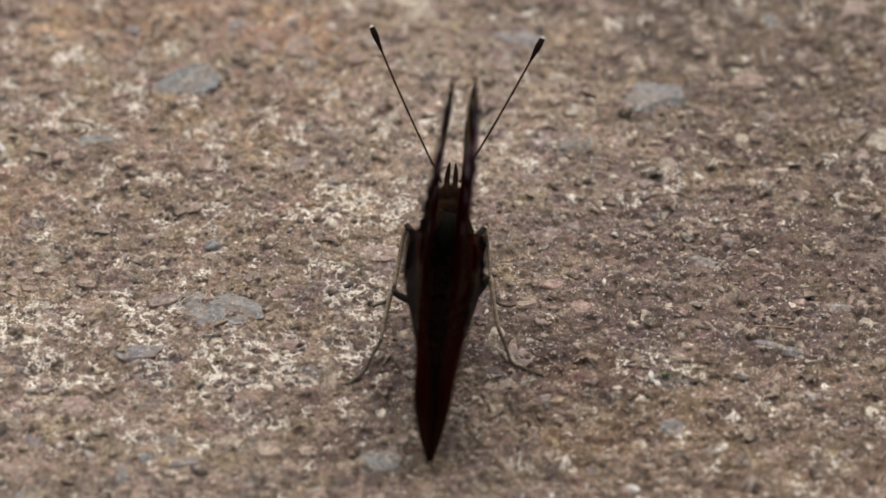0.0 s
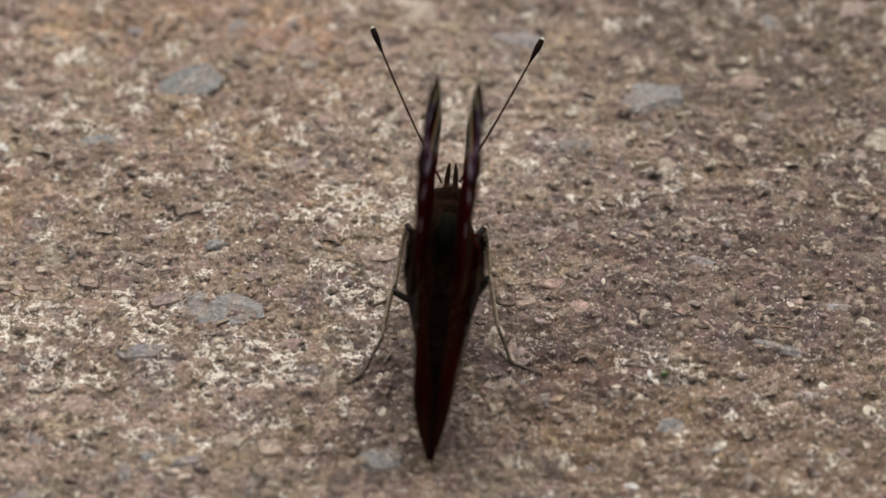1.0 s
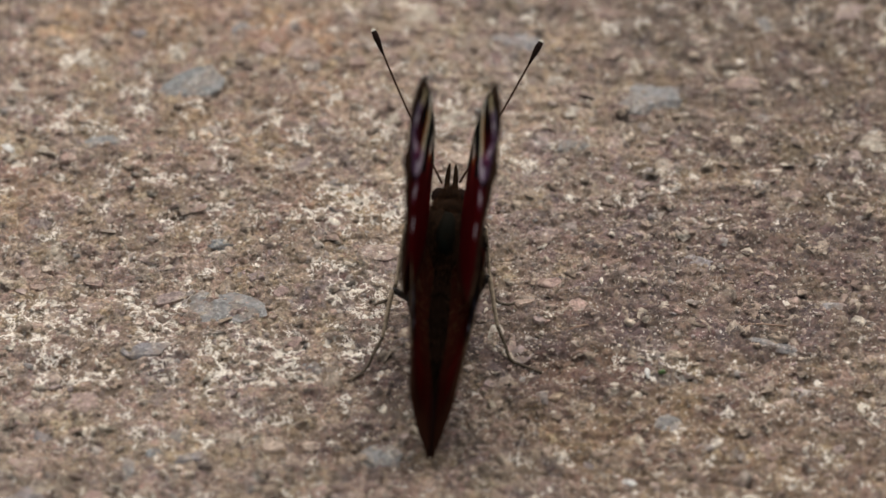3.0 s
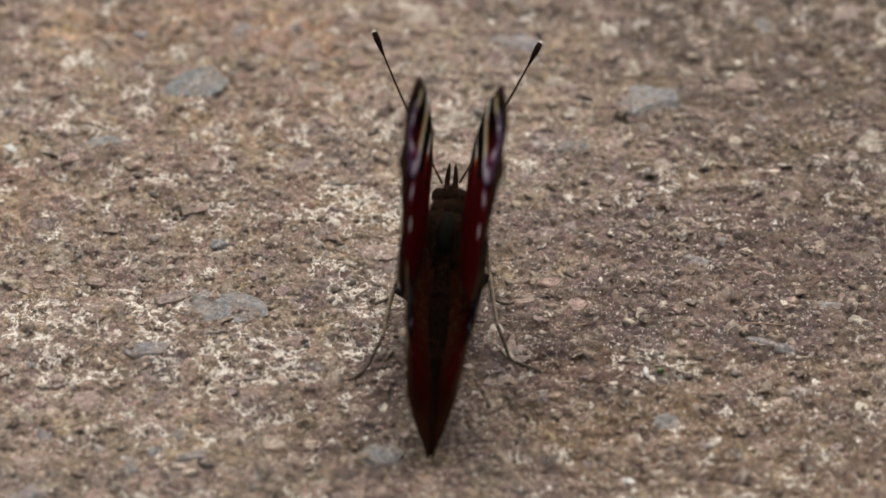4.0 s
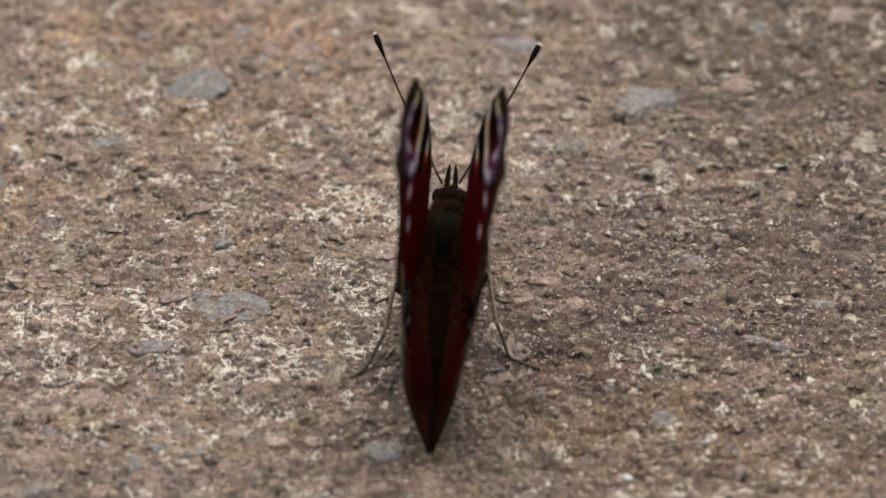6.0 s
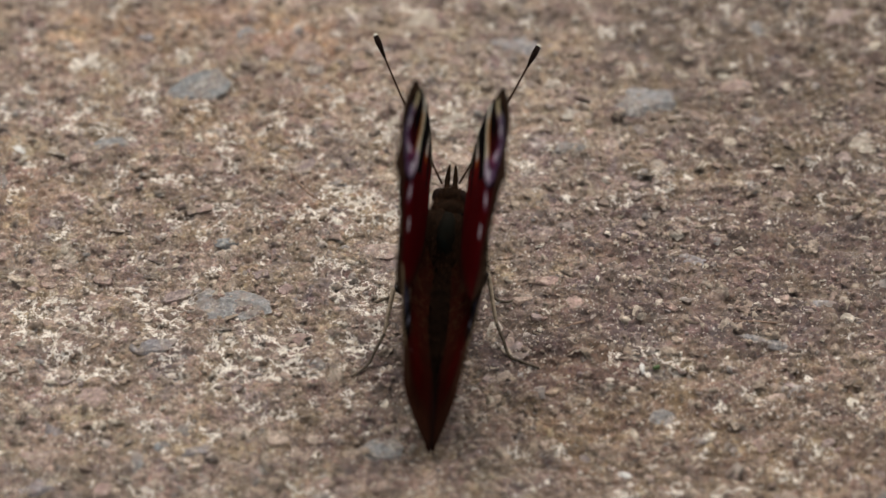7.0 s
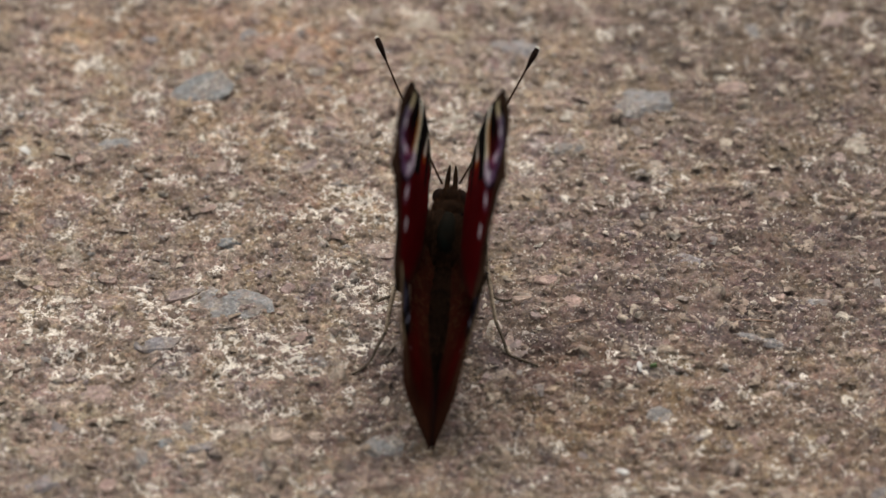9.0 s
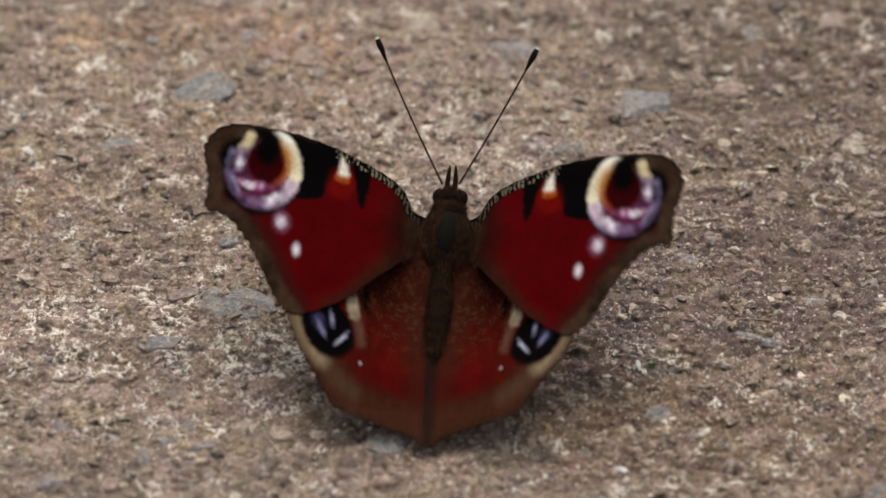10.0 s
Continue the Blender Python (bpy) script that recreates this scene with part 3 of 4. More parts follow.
def wing_part(name, edge_points, pigment, side, bow, full, twist, root, fan, parent):
    """One wing as a thin shell with scaly pigment above and a dark underside; its hinge is the object's own y axis."""
    step = 0.13
    edge = smooth_loop(edge_points)
    t = np.linspace(0, 1, len(edge))
    frayed = np.where((t > 0.30) & (t < 0.76), 0.16, 0.05) if twist else np.where((t > 0.17) & (t < 0.73), 0.16, 0.05)
    edge = edge + frayed[:, None] * np.stack([np.sin(t * 2 * math.pi * 46), np.cos(t * 2 * math.pi * 53)], 1) * (0.3 + value_noise(t * 60, t * 0 + 3.5, 51))[:, None]
    lo, hi = edge.min(0) - step, edge.max(0) + step
    U, V = np.meshgrid(np.arange(lo[0], hi[0], step), np.arange(lo[1], hi[1], step), indexing="ij")
    q = np.stack([U.ravel(), V.ravel()], 1)
    idx = np.arange(len(q)).reshape(U.shape)
    quads = np.stack([idx[:-1, :-1], idx[1:, :-1], idx[1:, 1:], idx[:-1, 1:]], -1).reshape(-1, 4)
    mid = q[quads].mean(1)
    quads = quads[inside(mid, edge)]
    used, inv = np.unique(quads, return_inverse=True)
    q, quads = q[used], inv.reshape(-1, 4)
    pairs = np.concatenate([quads[:, [i, (i + 1) % 4]] for i in range(4)])
    key = np.sort(pairs, 1)
    code = key[:, 0] * len(q) + key[:, 1]
    uniq, first, count = np.unique(code, return_index=True, return_counts=True)
    rim = pairs[first[count == 1]]
    on = np.unique(rim)
    _, place = nearest(q[on], edge, True)
    q[on] = place
    colour = pigment(q, edge)
    worn = 0.80 + 0.40 * (0.5 * value_noise(q[:, 0] * 0.8 + 30, q[:, 1] * 0.8 + 30, 71) + 0.5 * value_noise(q[:, 0] * 3.3 + 30, q[:, 1] * 3.3 + 30, 72))
    colour = colour * worn[:, None]
    # veins fan out from the root
    vein = np.zeros(len(q))
    for tip in fan:
        d, _ = nearest(q, np.array([root, tip], float))
        vein = np.maximum(vein, np.exp(-(d / 0.16) ** 2))
    colour = colour * (1 - 0.02 * vein[:, None])
    u, v = q.T
    vv = np.maximum(v, 0)
    cup = (vv / full) * np.exp(1 - vv / full) * (1 + 2.2 * np.exp(-((vv - 2.2) / 2.6) ** 2) * np.clip((u + 13) / 6, 0, 1)) if twist else 1 - np.exp(-vv / full)
    if not twist:
        cup = cup * np.clip((u + 30) / (7 if side < 0 else 16), 0, 1) * (1 + 0.2 * np.clip((u + 15) / 6, 0, 1)) + 0.85 * np.exp(-((vv - 4.5) / 2.8) ** 2) * np.clip((u + 18) / 9, 0, 1)
    cup = cup - (0.22 * np.maximum(-v, 0) if not twist else 0)
    pleat = 0.12 * np.sin(u * 0.85 + 0.12 * v) * np.clip((v - 9) / 9, 0, 1) if twist else 0.0
    z = pleat - bow * cup - twist * np.clip(7 - u, 0, 20) * vv + 0.015 * vein + 0.22 * (value_noise(u / 4 + 60, v / 4 + 60, 52) - 0.5)
    top = np.stack([side * v, u, z], 1)
    low = top - np.array([0, 0, 0.09])
    n = len(q)
    ring = np.stack([rim[:, 1], rim[:, 0], rim[:, 0] + n, rim[:, 1] + n], 1)
    faces = np.concatenate([quads, quads[:, ::-1] + n, ring])
    if side > 0:
        faces = faces[:, ::-1]
    me = bpy.data.meshes.new(name)
    me.vertices.add(2 * n)
    me.vertices.foreach_set("co", (np.concatenate([top, low]) * MM).ravel())
    me.loops.add(faces.size)
    me.loops.foreach_set("vertex_index", faces.ravel())
    me.polygons.add(len(faces))
    me.polygons.foreach_set("loop_start", np.arange(0, faces.size, 4))
    me.polygons.foreach_set("use_smooth", np.ones(len(faces), bool))
    me.polygons.foreach_set("material_index", np.r_[np.zeros(len(quads), int), np.ones(len(quads), int), np.zeros(len(ring), int)])
    me.update(calc_edges=True)
    both = np.concatenate([colour, colour])
    me.attributes.new("pigment", "FLOAT_COLOR", "POINT").data.foreach_set("color", np.concatenate([both, np.ones((2 * n, 1))], 1).ravel())
    me.materials.append(UPPER)
    me.materials.append(UNDER)
    ob = new(name, me)
    ob.parent = parent
    return ob


# ---- the butterfly's body ----
def tube(bm, points, radii, sides=8):
    """A tapered tube along points, closed at both ends."""
    pts = [Vector(p) for p in points]
    rings = []
    for i, (p, r) in enumerate(zip(pts, radii)):
        way = (pts[min(i + 1, len(pts) - 1)] - pts[max(i - 1, 0)]).normalized()
        a = way.cross(Vector((0.3, 0.2, 1))).normalized()
        b = way.cross(a)
        rings.append([bm.verts.new(p + (a * math.cos(k * 2 * math.pi / sides) + b * math.sin(k * 2 * math.pi / sides)) * r) for k in range(sides)])
    for r0, r1 in zip(rings, rings[1:]):
        for k in range(sides):
            bm.faces.new((r0[k], r0[(k + 1) % sides], r1[(k + 1) % sides], r1[k]))
    bm.faces.new(rings[0][::-1])
    bm.faces.new(rings[-1])
    return bm


def curve_points(points, steps=5):
    """Points of a smooth open curve."""
    p, out = [Vector(x) for x in points], []
    for i in range(len(p) - 1):
        a, b, c, d = p[max(i - 1, 0)], p[i], p[i + 1], p[min(i + 2, len(p) - 1)]
        for k in range(steps):
            t = k / steps
            out.append(0.5 * (2 * b + (c - a) * t + (2 * a - 5 * b + 4 * c - d) * t * t + (3 * b - a - 3 * c + d) * t ** 3))
    return out + [p[-1]]


def lump(c, r, rough=0.06, seed=0, div=4):
    bm = bmesh.new()
    bmesh.ops.create_icosphere(bm, subdivisions=div, radius=1)
    for v in bm.verts:
        k = 1 + rough * (noise.noise(v.co * 3.1 + Vector((seed, 0, 0))) + 0.6 * noise.noise(v.co * 9 + Vector((0, seed, 0))))
        v.co = Vector((c[0] + v.co.x * k * r[0], c[1] + v.co.y * k * r[1], c[2] + v.co.z * k * r[2])) * MM
    return bm


def fur(count, seed, where, length, width=0.028):
    """Short tapered hairs; where(rng) gives a root and a way in mm."""
    rng = np.random.default_rng(seed)
    verts, faces = [], []
    for _ in range(count):
        root, way = where(rng)
        root, way = np.array(root), np.array(way) / np.linalg.norm(way)
        l = length * rng.uniform(0.5, 1.2)
        side = np.cross(way, rng.normal(size=3))
        side = side / np.linalg.norm(side) * width
        bend = rng.normal(size=3) * 0.12 * l
        up = np.cross(way, side)
        i = len(verts)
        verts += [root + side, root - side, root + up, root + way * l * 0.55 + bend + side * 0.7, root + way * l * 0.55 + bend - side * 0.7, root + way * l * 0.55 + bend + up * 0.7, root + way * l + bend * 1.8]
        faces += [(i, i + 1, i + 4, i + 3), (i + 1, i + 2, i + 5, i + 4), (i + 2, i, i + 3, i + 5), (i + 3, i + 4, i + 6), (i + 4, i + 5, i + 6), (i + 5, i + 3, i + 6)]
    me = bpy.data.meshes.new("hair")
    me.from_pydata([tuple(v * MM) for v in verts], [], faces)
    me.update()
    return me


DARK_HAIR = plain_material("dark_brown_hair", (0.0030, 0.0018, 0.0014), (0.0100, 0.0055, 0.0040), 700.0, 0.9, 0.02, 0.0)
GOLD = plain_material("gold_brown_hair", (0.014, 0.0058, 0.0030), (0.046, 0.021, 0.010), 700.0, 0.8, 0.06, 0.0)
HINGE = 0.20
butterfly = tagged(new("butterfly"), "peacock butterfly with dark red eyespotted wings standing on gritty ground", "butterfly")
butterfly.matrix_world = pose(0.00005, -0.007598, 0.0100, 21, 0, -5.99)


def build_butterfly():
    thing = butterfly
    inv = thing.matrix_world.inverted()
    cx = 0.3
    thorax = part("thorax", lump((cx, -0.5, -0.3), (2.95, 4.5, 2.6), 0.08, 3), FUZZ, thing, "dark furry thorax")
    part("back_patch", lump((cx + 0.1, -0.7, 0.50), (1.5, 3.2, 2.28), 0.05, 5), SHEEN, thorax, "green-black shiny back")
    bm = bmesh.new()
    along = [(cx, -3.4, -0.4), (cx, -6, -0.5), (cx, -9, -0.35), (cx + 0.05, -12, -0.25), (cx + 0.1, -15, -0.3), (cx + 0.1, -17.5, -0.5), (cx + 0.1, -19.5, -0.6)]
    pts = curve_points(along, 8)
    rad = [1.20 + 0.40 * math.sin(min(1, i / len(pts) * 1.25) * math.pi) - 0.95 * (i / len(pts)) ** 3 + 0.05 * math.sin(i * 1.57) for i in range(len(pts))]
    tube(bm, [p * MM for p in pts], [r * MM for r in rad], 18)
    part("abdomen", bm, ABDOMEN, thing, "slim dark tapering abdomen")
    head = part("head", lump((cx, 4.2, 0.3), (1.6, 1.3, 1.35), 0.08, 7, 3), FUZZ, thing, "small furry brown head")
    for s in (-1, 1):
        part("eye", lump((cx + s * 1.28, 4.4, 0.20), (0.78, 0.95, 0.95), 0.02, 4, 3), EYE, head, "dark rounded compound eye")
        bm = bmesh.new()
        tube(bm, [p * MM for p in curve_points([(cx + s * 0.45, 5.0, 0.2), (cx + s * 0.46, 6.2, 0.5), (cx + s * 0.40, 7.3, 0.75), (cx + s * 0.32, 8.2, 0.85)])],
             [0.00026 + 0.00008 * math.sin(k / 15 * math.pi) - 0.00022 * (k / 15) ** 2 for k in range(16)], 8)
        part("palp", bm, FUZZ, head)
    part("collar", lump((cx, 2.3, 0.1), (2.05, 2.1, 1.9), 0.10, 9, 3), FUZZ, thorax, "furry brown collar")
    for s, tip, b in ((-1, (-9.5, 20.8, 6.7), (-0.7, 5.8, 0.6)), (1, (8.9, 21.5, 5.5), (1.2, 6.0, 0.6))):
        a, c = Vector(b), Vector(tip)
        way = c - a
        pts = [a + way * (k / 24) + Vector((s * 0.25, 0, 0.3)) * math.sin(k / 24 * math.pi) for k in range(25)]
        bm = bmesh.new()
        tube(bm, [p * MM for p in pts[:22]], [0.000112 + (0.00001 if k % 2 else 0.0) for k in range(22)], 8)
        antenna = part("antenna", bm, FEELER, thing, "thin brown feeler with a black club")
        bm = bmesh.new()
        tube(bm, [p * MM for p in pts[20:25]], [0.00010, 0.00020, 0.00031, 0.00036, 0.00030], 10)
        part("club", bm, CLUB, antenna, "black clubbed end")
        end = pts[24]
        bm = lump((end.x, end.y, end.z), (0.28, 0.28, 0.28), 0.0, 0, 2)
        part("tip", bm, TIP, antenna, "pale tip")
    # walking legs: dark thigh, tan shank and foot
    legs = (
        [(-2.4, -5.6, 6.6), (-4.0, -4.0, 8.0), (-4.6, -5.8, 5.2), (-5.2, -8.0, 2.6), (-5.9, -8.7, 1.3), (-7.0, -8.8, 0.3), (-7.9, -8.7, 0.1)],
        [(2.8, -6.0, 6.6), (4.6, -4.5, 8.0), (4.9, -5.3, 5.6), (5.2, -7.7, 2.8), (5.9, -8.6, 0.8), (7.3, -9.0, 0.3), (8.7, -8.2, 0.1)],
        [(-2.3, -12.9, 4.2), (-5.5, -12.4, 6.2), (-6.1, -14.2, 4.2), (-6.6, -16.0, 2.4), (-7.6, -17.6, 1.4), (-8.2, -18.6, 0.7), (-9.0, -19.5, 0.2), (-10.3, -20.6, 0.1)],
        [(2.5, -13.2, 4.2), (5.1, -11.0, 7.0), (5.6, -13.4, 4.6), (6.0, -15.0, 3.0), (6.7, -16.3, 1.8), (7.4, -17.7, 0.5), (8.6, -18.3, 0.2), (10.8, -19.1, 0.1)],
    )
    for pts in legs:
        world = []
        for i, p in enumerate(pts):
            q = Vector(p) * MM
            low = len(pts) - 1 - i
            if low <= 3:
                q.z += float(ground_height(q.x, q.y)) * (1.0, 1.0, 0.6, 0.3)[low]
            world.append(inv @ q)
        bm = bmesh.new()
        tube(bm, curve_points(world[:2], 8), [0.00042 - 0.00010 * abs(k - 3) / 5 for k in range(9)], 8)
        leg = part("leg", bm, LEG_DARK, thing, "thin jointed leg with a dark thigh")
        bm = bmesh.new()
        shank = curve_points(world[1:4], 6)
        tube(bm, shank, [0.00029 - 0.00008 * k / (len(shank) - 1) for k in range(len(shank))], 8)
        part("shank", bm, LEG_PALE, leg, "tan shank")
        bm = bmesh.new()
        foot = curve_points(world[3:], 6)
        tube(bm, foot, [0.00020 - 0.00006 * k / (len(foot) - 1) + (0.00003 if k % 4 == 0 else 0) for k in range(len(foot))], 8)
        part("foot", bm, FOOT, leg, "brown segmented foot")
    # fur of the thorax, the head and the flanks
    def on_thorax(rng):
        n = rng.normal(size=3)
        n /= np.linalg.norm(n)
        return (cx + 2.9 * n[0], -0.5 + 4.4 * n[1], -0.3 + 2.5 * n[2]), (n[0] * 0.45, n[1] * 0.5 - 1.2, n[2] * 0.35)

    def on_head(rng):
        n = rng.normal(size=3)
        n /= np.linalg.norm(n)
        return (cx + 1.3 * n[0], 4.2 + 1.2 * n[1], 0.3 + 1.25 * n[2]), (n[0] * 0.6, n[1] + 0.4, n[2])

    def on_collar(rng):
        n = rng.normal(size=3)
        n /= np.linalg.norm(n)
        return (cx + 1.95 * n[0], 2.3 + 2.0 * n[1], 0.1 + 1.8 * n[2]), (n[0] * 0.7, n[1] * 0.3 + 0.9, n[2] * 0.8)

    def on_back(rng):
        a, b = rng.normal() * 0.33, rng.normal() * 0.45
        return (cx + 0.1 + 1.3 * math.sin(a), -0.6 + 2.3 * math.sin(b), 2.1 * math.cos(a) * math.cos(b * 0.6)), (math.sin(a) * 0.5, -1.3, 0.55)

    def on_flank(rng):
        u, a = rng.uniform(-15, -3), rng.uniform(-0.3, math.pi + 0.3)
        return (cx + 1.45 * math.cos(a), u, -0.4 + 1.45 * math.sin(a)), (math.cos(a) * 0.8, -1.4, math.sin(a) * 0.35)
    for where, count, length, seed in ((on_thorax, 6500, 0.6, 1), (on_head, 1500, 0.55, 2), (on_collar, 2000, 0.6, 4), (on_back, 900, 0.5, 5), (on_flank, 1700, 0.95, 3)):
        me = fur(count, seed, where, length, 0.022)
        me.materials.append(SHEEN if where is on_back else GOLD if where is on_flank else TUFT)
        ob = new("fur", me)
        ob.parent = thorax if where in (on_thorax, on_collar, on_back) else head if where is on_head else thing
        tagged(ob, "short green-black hairs" if where is on_back else "short brown hairs", kind="stuff")
    wings = {}
    for side in (-1, 1):
        wings["fore", side] = tagged(wing_part("forewing", FORE_EDGE, fore_pigment, side, 0.6, 5.0, 0.0033, (0.5, 1.0),
            [(6.2, 16.0), (6.8, 22.0), (6.0, 28.0), (2.0, 28.8), (-3.5, 27.5), (-5.5, 23.5), (-9.0, 20.8), (-12.5, 18.0), (-12.6, 13.6)], thing),
            "dark red forewing with a cream, black and lilac eyespot")
        wings["hind", side] = tagged(wing_part("hindwing", HIND_EDGE, hind_pigment, side, 1.9, 3.0, 0.0, (-1.5, 1.0),
            [(-11.0, 16.5), (-16.0, 16.3), (-19.0, 13.8), (-22.0, 11.2), (-24.2, 8.0), (-24.9, 5.0), (-25.6, 2.0)], thing),
            "rust-red hindwing with brown margin and black-blue eyespot")
    # hairs at the wings' roots: gold-brown ones lying on the upper side, dark ones on the underside
    for (which, side), wing in wings.items():
        co = np.empty(len(wing.data.vertices) * 3)
        wing.data.vertices.foreach_get("co", co)
        co = co.reshape(-1, 3) / MM
        half = len(co) // 2
        u, v = co[:half, 1], np.abs(co[:half, 0])
        above = co[:half][(np.hypot(u + 6, v - 1.5) < 5.5) & (v > 1.2)] if which == "hind" else co[:half][((v < 3.8) & (v > 0.6) & (u < 2.0)) | ((u < -1.6 - 0.83 * v) & (v < 9.5) & (v > 1.0))]
        below = co[half:][(u > -9.0 + 0.3 * v) & (v > 0.8) & (v < 7.0)]

        def lying(rng):
            return above[rng.integers(len(above))], (side * rng.uniform(-0.1, 0.5), -1.0, rng.uniform(0.12, 0.4))

        def hanging(rng):
            return below[rng.integers(len(below))], (side * rng.uniform(-0.2, 0.4), -0.8, -rng.uniform(0.4, 1.0))
        for where, count, length, material, label in ((lying, 140 if which == "hind" else 420, 1.4, GOLD, "gold-brown hairs"), (hanging, 1100, 1.25, DARK_HAIR, "dark brown hairs")):
            me = fur(count, 60 + side + len(which), where, length, 0.03)
            me.materials.append(material)
            ob = new("fur", me)
            ob.parent = wing
            tagged(ob, label, kind="stuff")
    return wings


WINGS = build_butterfly()


def motions():
    """The wings open slowly, rest, and are thrown open at the end; angles above the body's plane, in degrees."""
    beat = [(0.0, 93.9, 82.6), (0.2, 93.0, 82.4), (0.4, 91.8, 82.4), (0.6, 91.0, 82.4), (0.8, 90.8, 82.1), (1.0, 90.3, 81.6), (1.2, 89.7, 81.0), (1.4, 89.4, 80.8), (1.6, 89.0, 79.8),
            (1.8, 88.4, 79.5), (2.0, 88.0, 79.2), (2.4, 87.7, 78.8), (2.7, 87.5, 78.4), (3.8, 86.4, 76.8), (4.2, 85.9, 76.3), (4.5, 85.5, 75.9), (4.8, 85.0, 76.1), (5.2, 84.9, 76.1),
            (5.7, 85.2, 76.1), (6.8, 85.2, 75.8), (7.4, 85.3, 75.9), (7.8, 85.2, 76.1), (8.1, 85.1, 75.6), (8.4, 84.6, 75.3), (8.8, 84.4, 75.3), (9.0, 84.0, 75.7), (9.2, 83.8, 75.6)]
    beat += [(9.3, 84.4, 76.5), (9.4, 81.9, 76.0), (9.5, 82.8, 76.9), (9.6, 80.0, 78.6), (9.7, 75.0, 72.0), (9.8, 49.5, 50.5), (9.9, 30.0, 35.0), (10.0, 24.3, 24.0)]
    for side in (-1, 1):
        fore, hind = [], []
        for t, left, right in beat:
            a = left if side < 0 else right
            rest = 85.5 if side < 0 else 76.6
            shut = 0.6 * (a - rest) if a < rest else 6.8 * (1 - math.exp((rest - a) / 2.2)) if side < 0 else 0.45 * (a - rest)
            b = rest + (0.7 if side < 0 else 2.3) + shut if a > rest - 4 else a + 1.4 * min(1, max(0, (a - 25) / 50))
            sweep = 1.7 * min(1, max(0, (a - 25) / 55))
            fore.append((t, pose(side * HINGE * MM, 0, 0, 0, -side * a, 0) @ pose(0, 0, 0, 0, 0, -side * sweep)))
            hind.append((t, pose((side * 0.1 + 0.2 - 0.5 * min(1, max(0, (75 - a) / 50))) * MM, 0.0002, (0.65 * min(1, max(0, (75 - a) / 50)) - 0.15) * MM, 0, -side * b, 2.1)))
        walk(WINGS["fore", side], fore)
        walk(WINGS["hind", side], hind)


# ---- the ground and what lies in it ----
ground = build_ground()


def pebble_mesh(seed, flat, div=2):
    """A worn, slightly angular stone of about one metre across, to be scaled."""
    rng = np.random.default_rng(seed)
    bm = bmesh.new()
    bmesh.ops.create_icosphere(bm, subdivisions=div, radius=0.5)
    cuts = [(Vector(rng.normal(size=3)).normalized(), rng.uniform(0.22, 0.40)) for _ in range(10)] + [(Vector((rng.normal() * 0.12, rng.normal() * 0.12, 1)).normalized(), 0.30)]
    for v in bm.verts:
        for way, d in cuts:
            over = v.co.dot(way) - d
            if over > 0:
                v.co -= way * over
        v.co *= 1 + 0.22 * noise.noise(v.co * 4 + Vector((seed, 0, 0)))
        v.co.z *= flat
    me = bpy.data.meshes.new("stone")
    bm.to_mesh(me)
    bm.free()
    return me


def lay_stones(places, material, seed, proud=0.2):
    """Flat-topped stones set in the ground, their tops a little proud of it."""
    rng = np.random.default_rng(seed)
    shapes = [pebble_mesh(seed * 20 + k, 1.0) for k in range(8)]
    for me in shapes:
        me.materials.append(material)
    for k, (x, y, w, d) in enumerate(places):
        ob = new("stone", shapes[k % 8])
        ob.parent = ground
        px, py = np.meshgrid(np.linspace(-0.4, 0.4, 5) * w + x, np.linspace(-0.4, 0.4, 5) * d + y)
        z = float(ground_height(px * MM, py * MM).mean()) / MM
        tall = 0.9 + 0.25 * min(w, d)
        top = z + proud * rng.uniform(0.85, 1.25) * min(1.6, 0.3 + 0.06 * w * d)
        ob.matrix_world = pose(x * MM, y * MM, (top - 0.3 * tall) * MM, rng.uniform(-6, 6), rng.uniform(-6, 6), rng.uniform(-14, 14)) @ Matrix.Diagonal((w * 1.7 * MM, d * 1.7 * MM, tall * MM, 1))


SLATE_AT = [(-29.5, 26.6, 6.2, 4.2), (23.4, 24.6, 5.9, 4.8), (9.4, 34.6, 4.7, 2.8), (15.3, 16.2, 3.6, 1.8), (-24.4, -9.4, 6.3, 3.7), (-32.2, -16.1, 4.2, 1.8), (-28.3, -28.7, 1.5, 1.4),
            (-33.9, -33.3, 2.1, 2.6), (-7.0, -31.6, 4.0, 3.0), (-44.4, -37.0, 3.0, 2.5), (-14.3, -19.0, 1.6, 1.7), (-38.9, 17.3, 3.3, 2.2), (38.5, 38.1, 2.4, 1.9), (28.6, -1.9, 3.2, 2.0),
            (24.8, -27.0, 2.5, 2.1), (43.3, -8.9, 3.8, 1.2), (-26.9, -32.0, 3.1, 1.3), (-31.3, -31.2, 1.5, 1.4), (36.3, -15.1, 3.8, 1.2), (-24.8, 1.0, 2.3, 1.6), (-23.3, 36.5, 2.2, 1.9)]
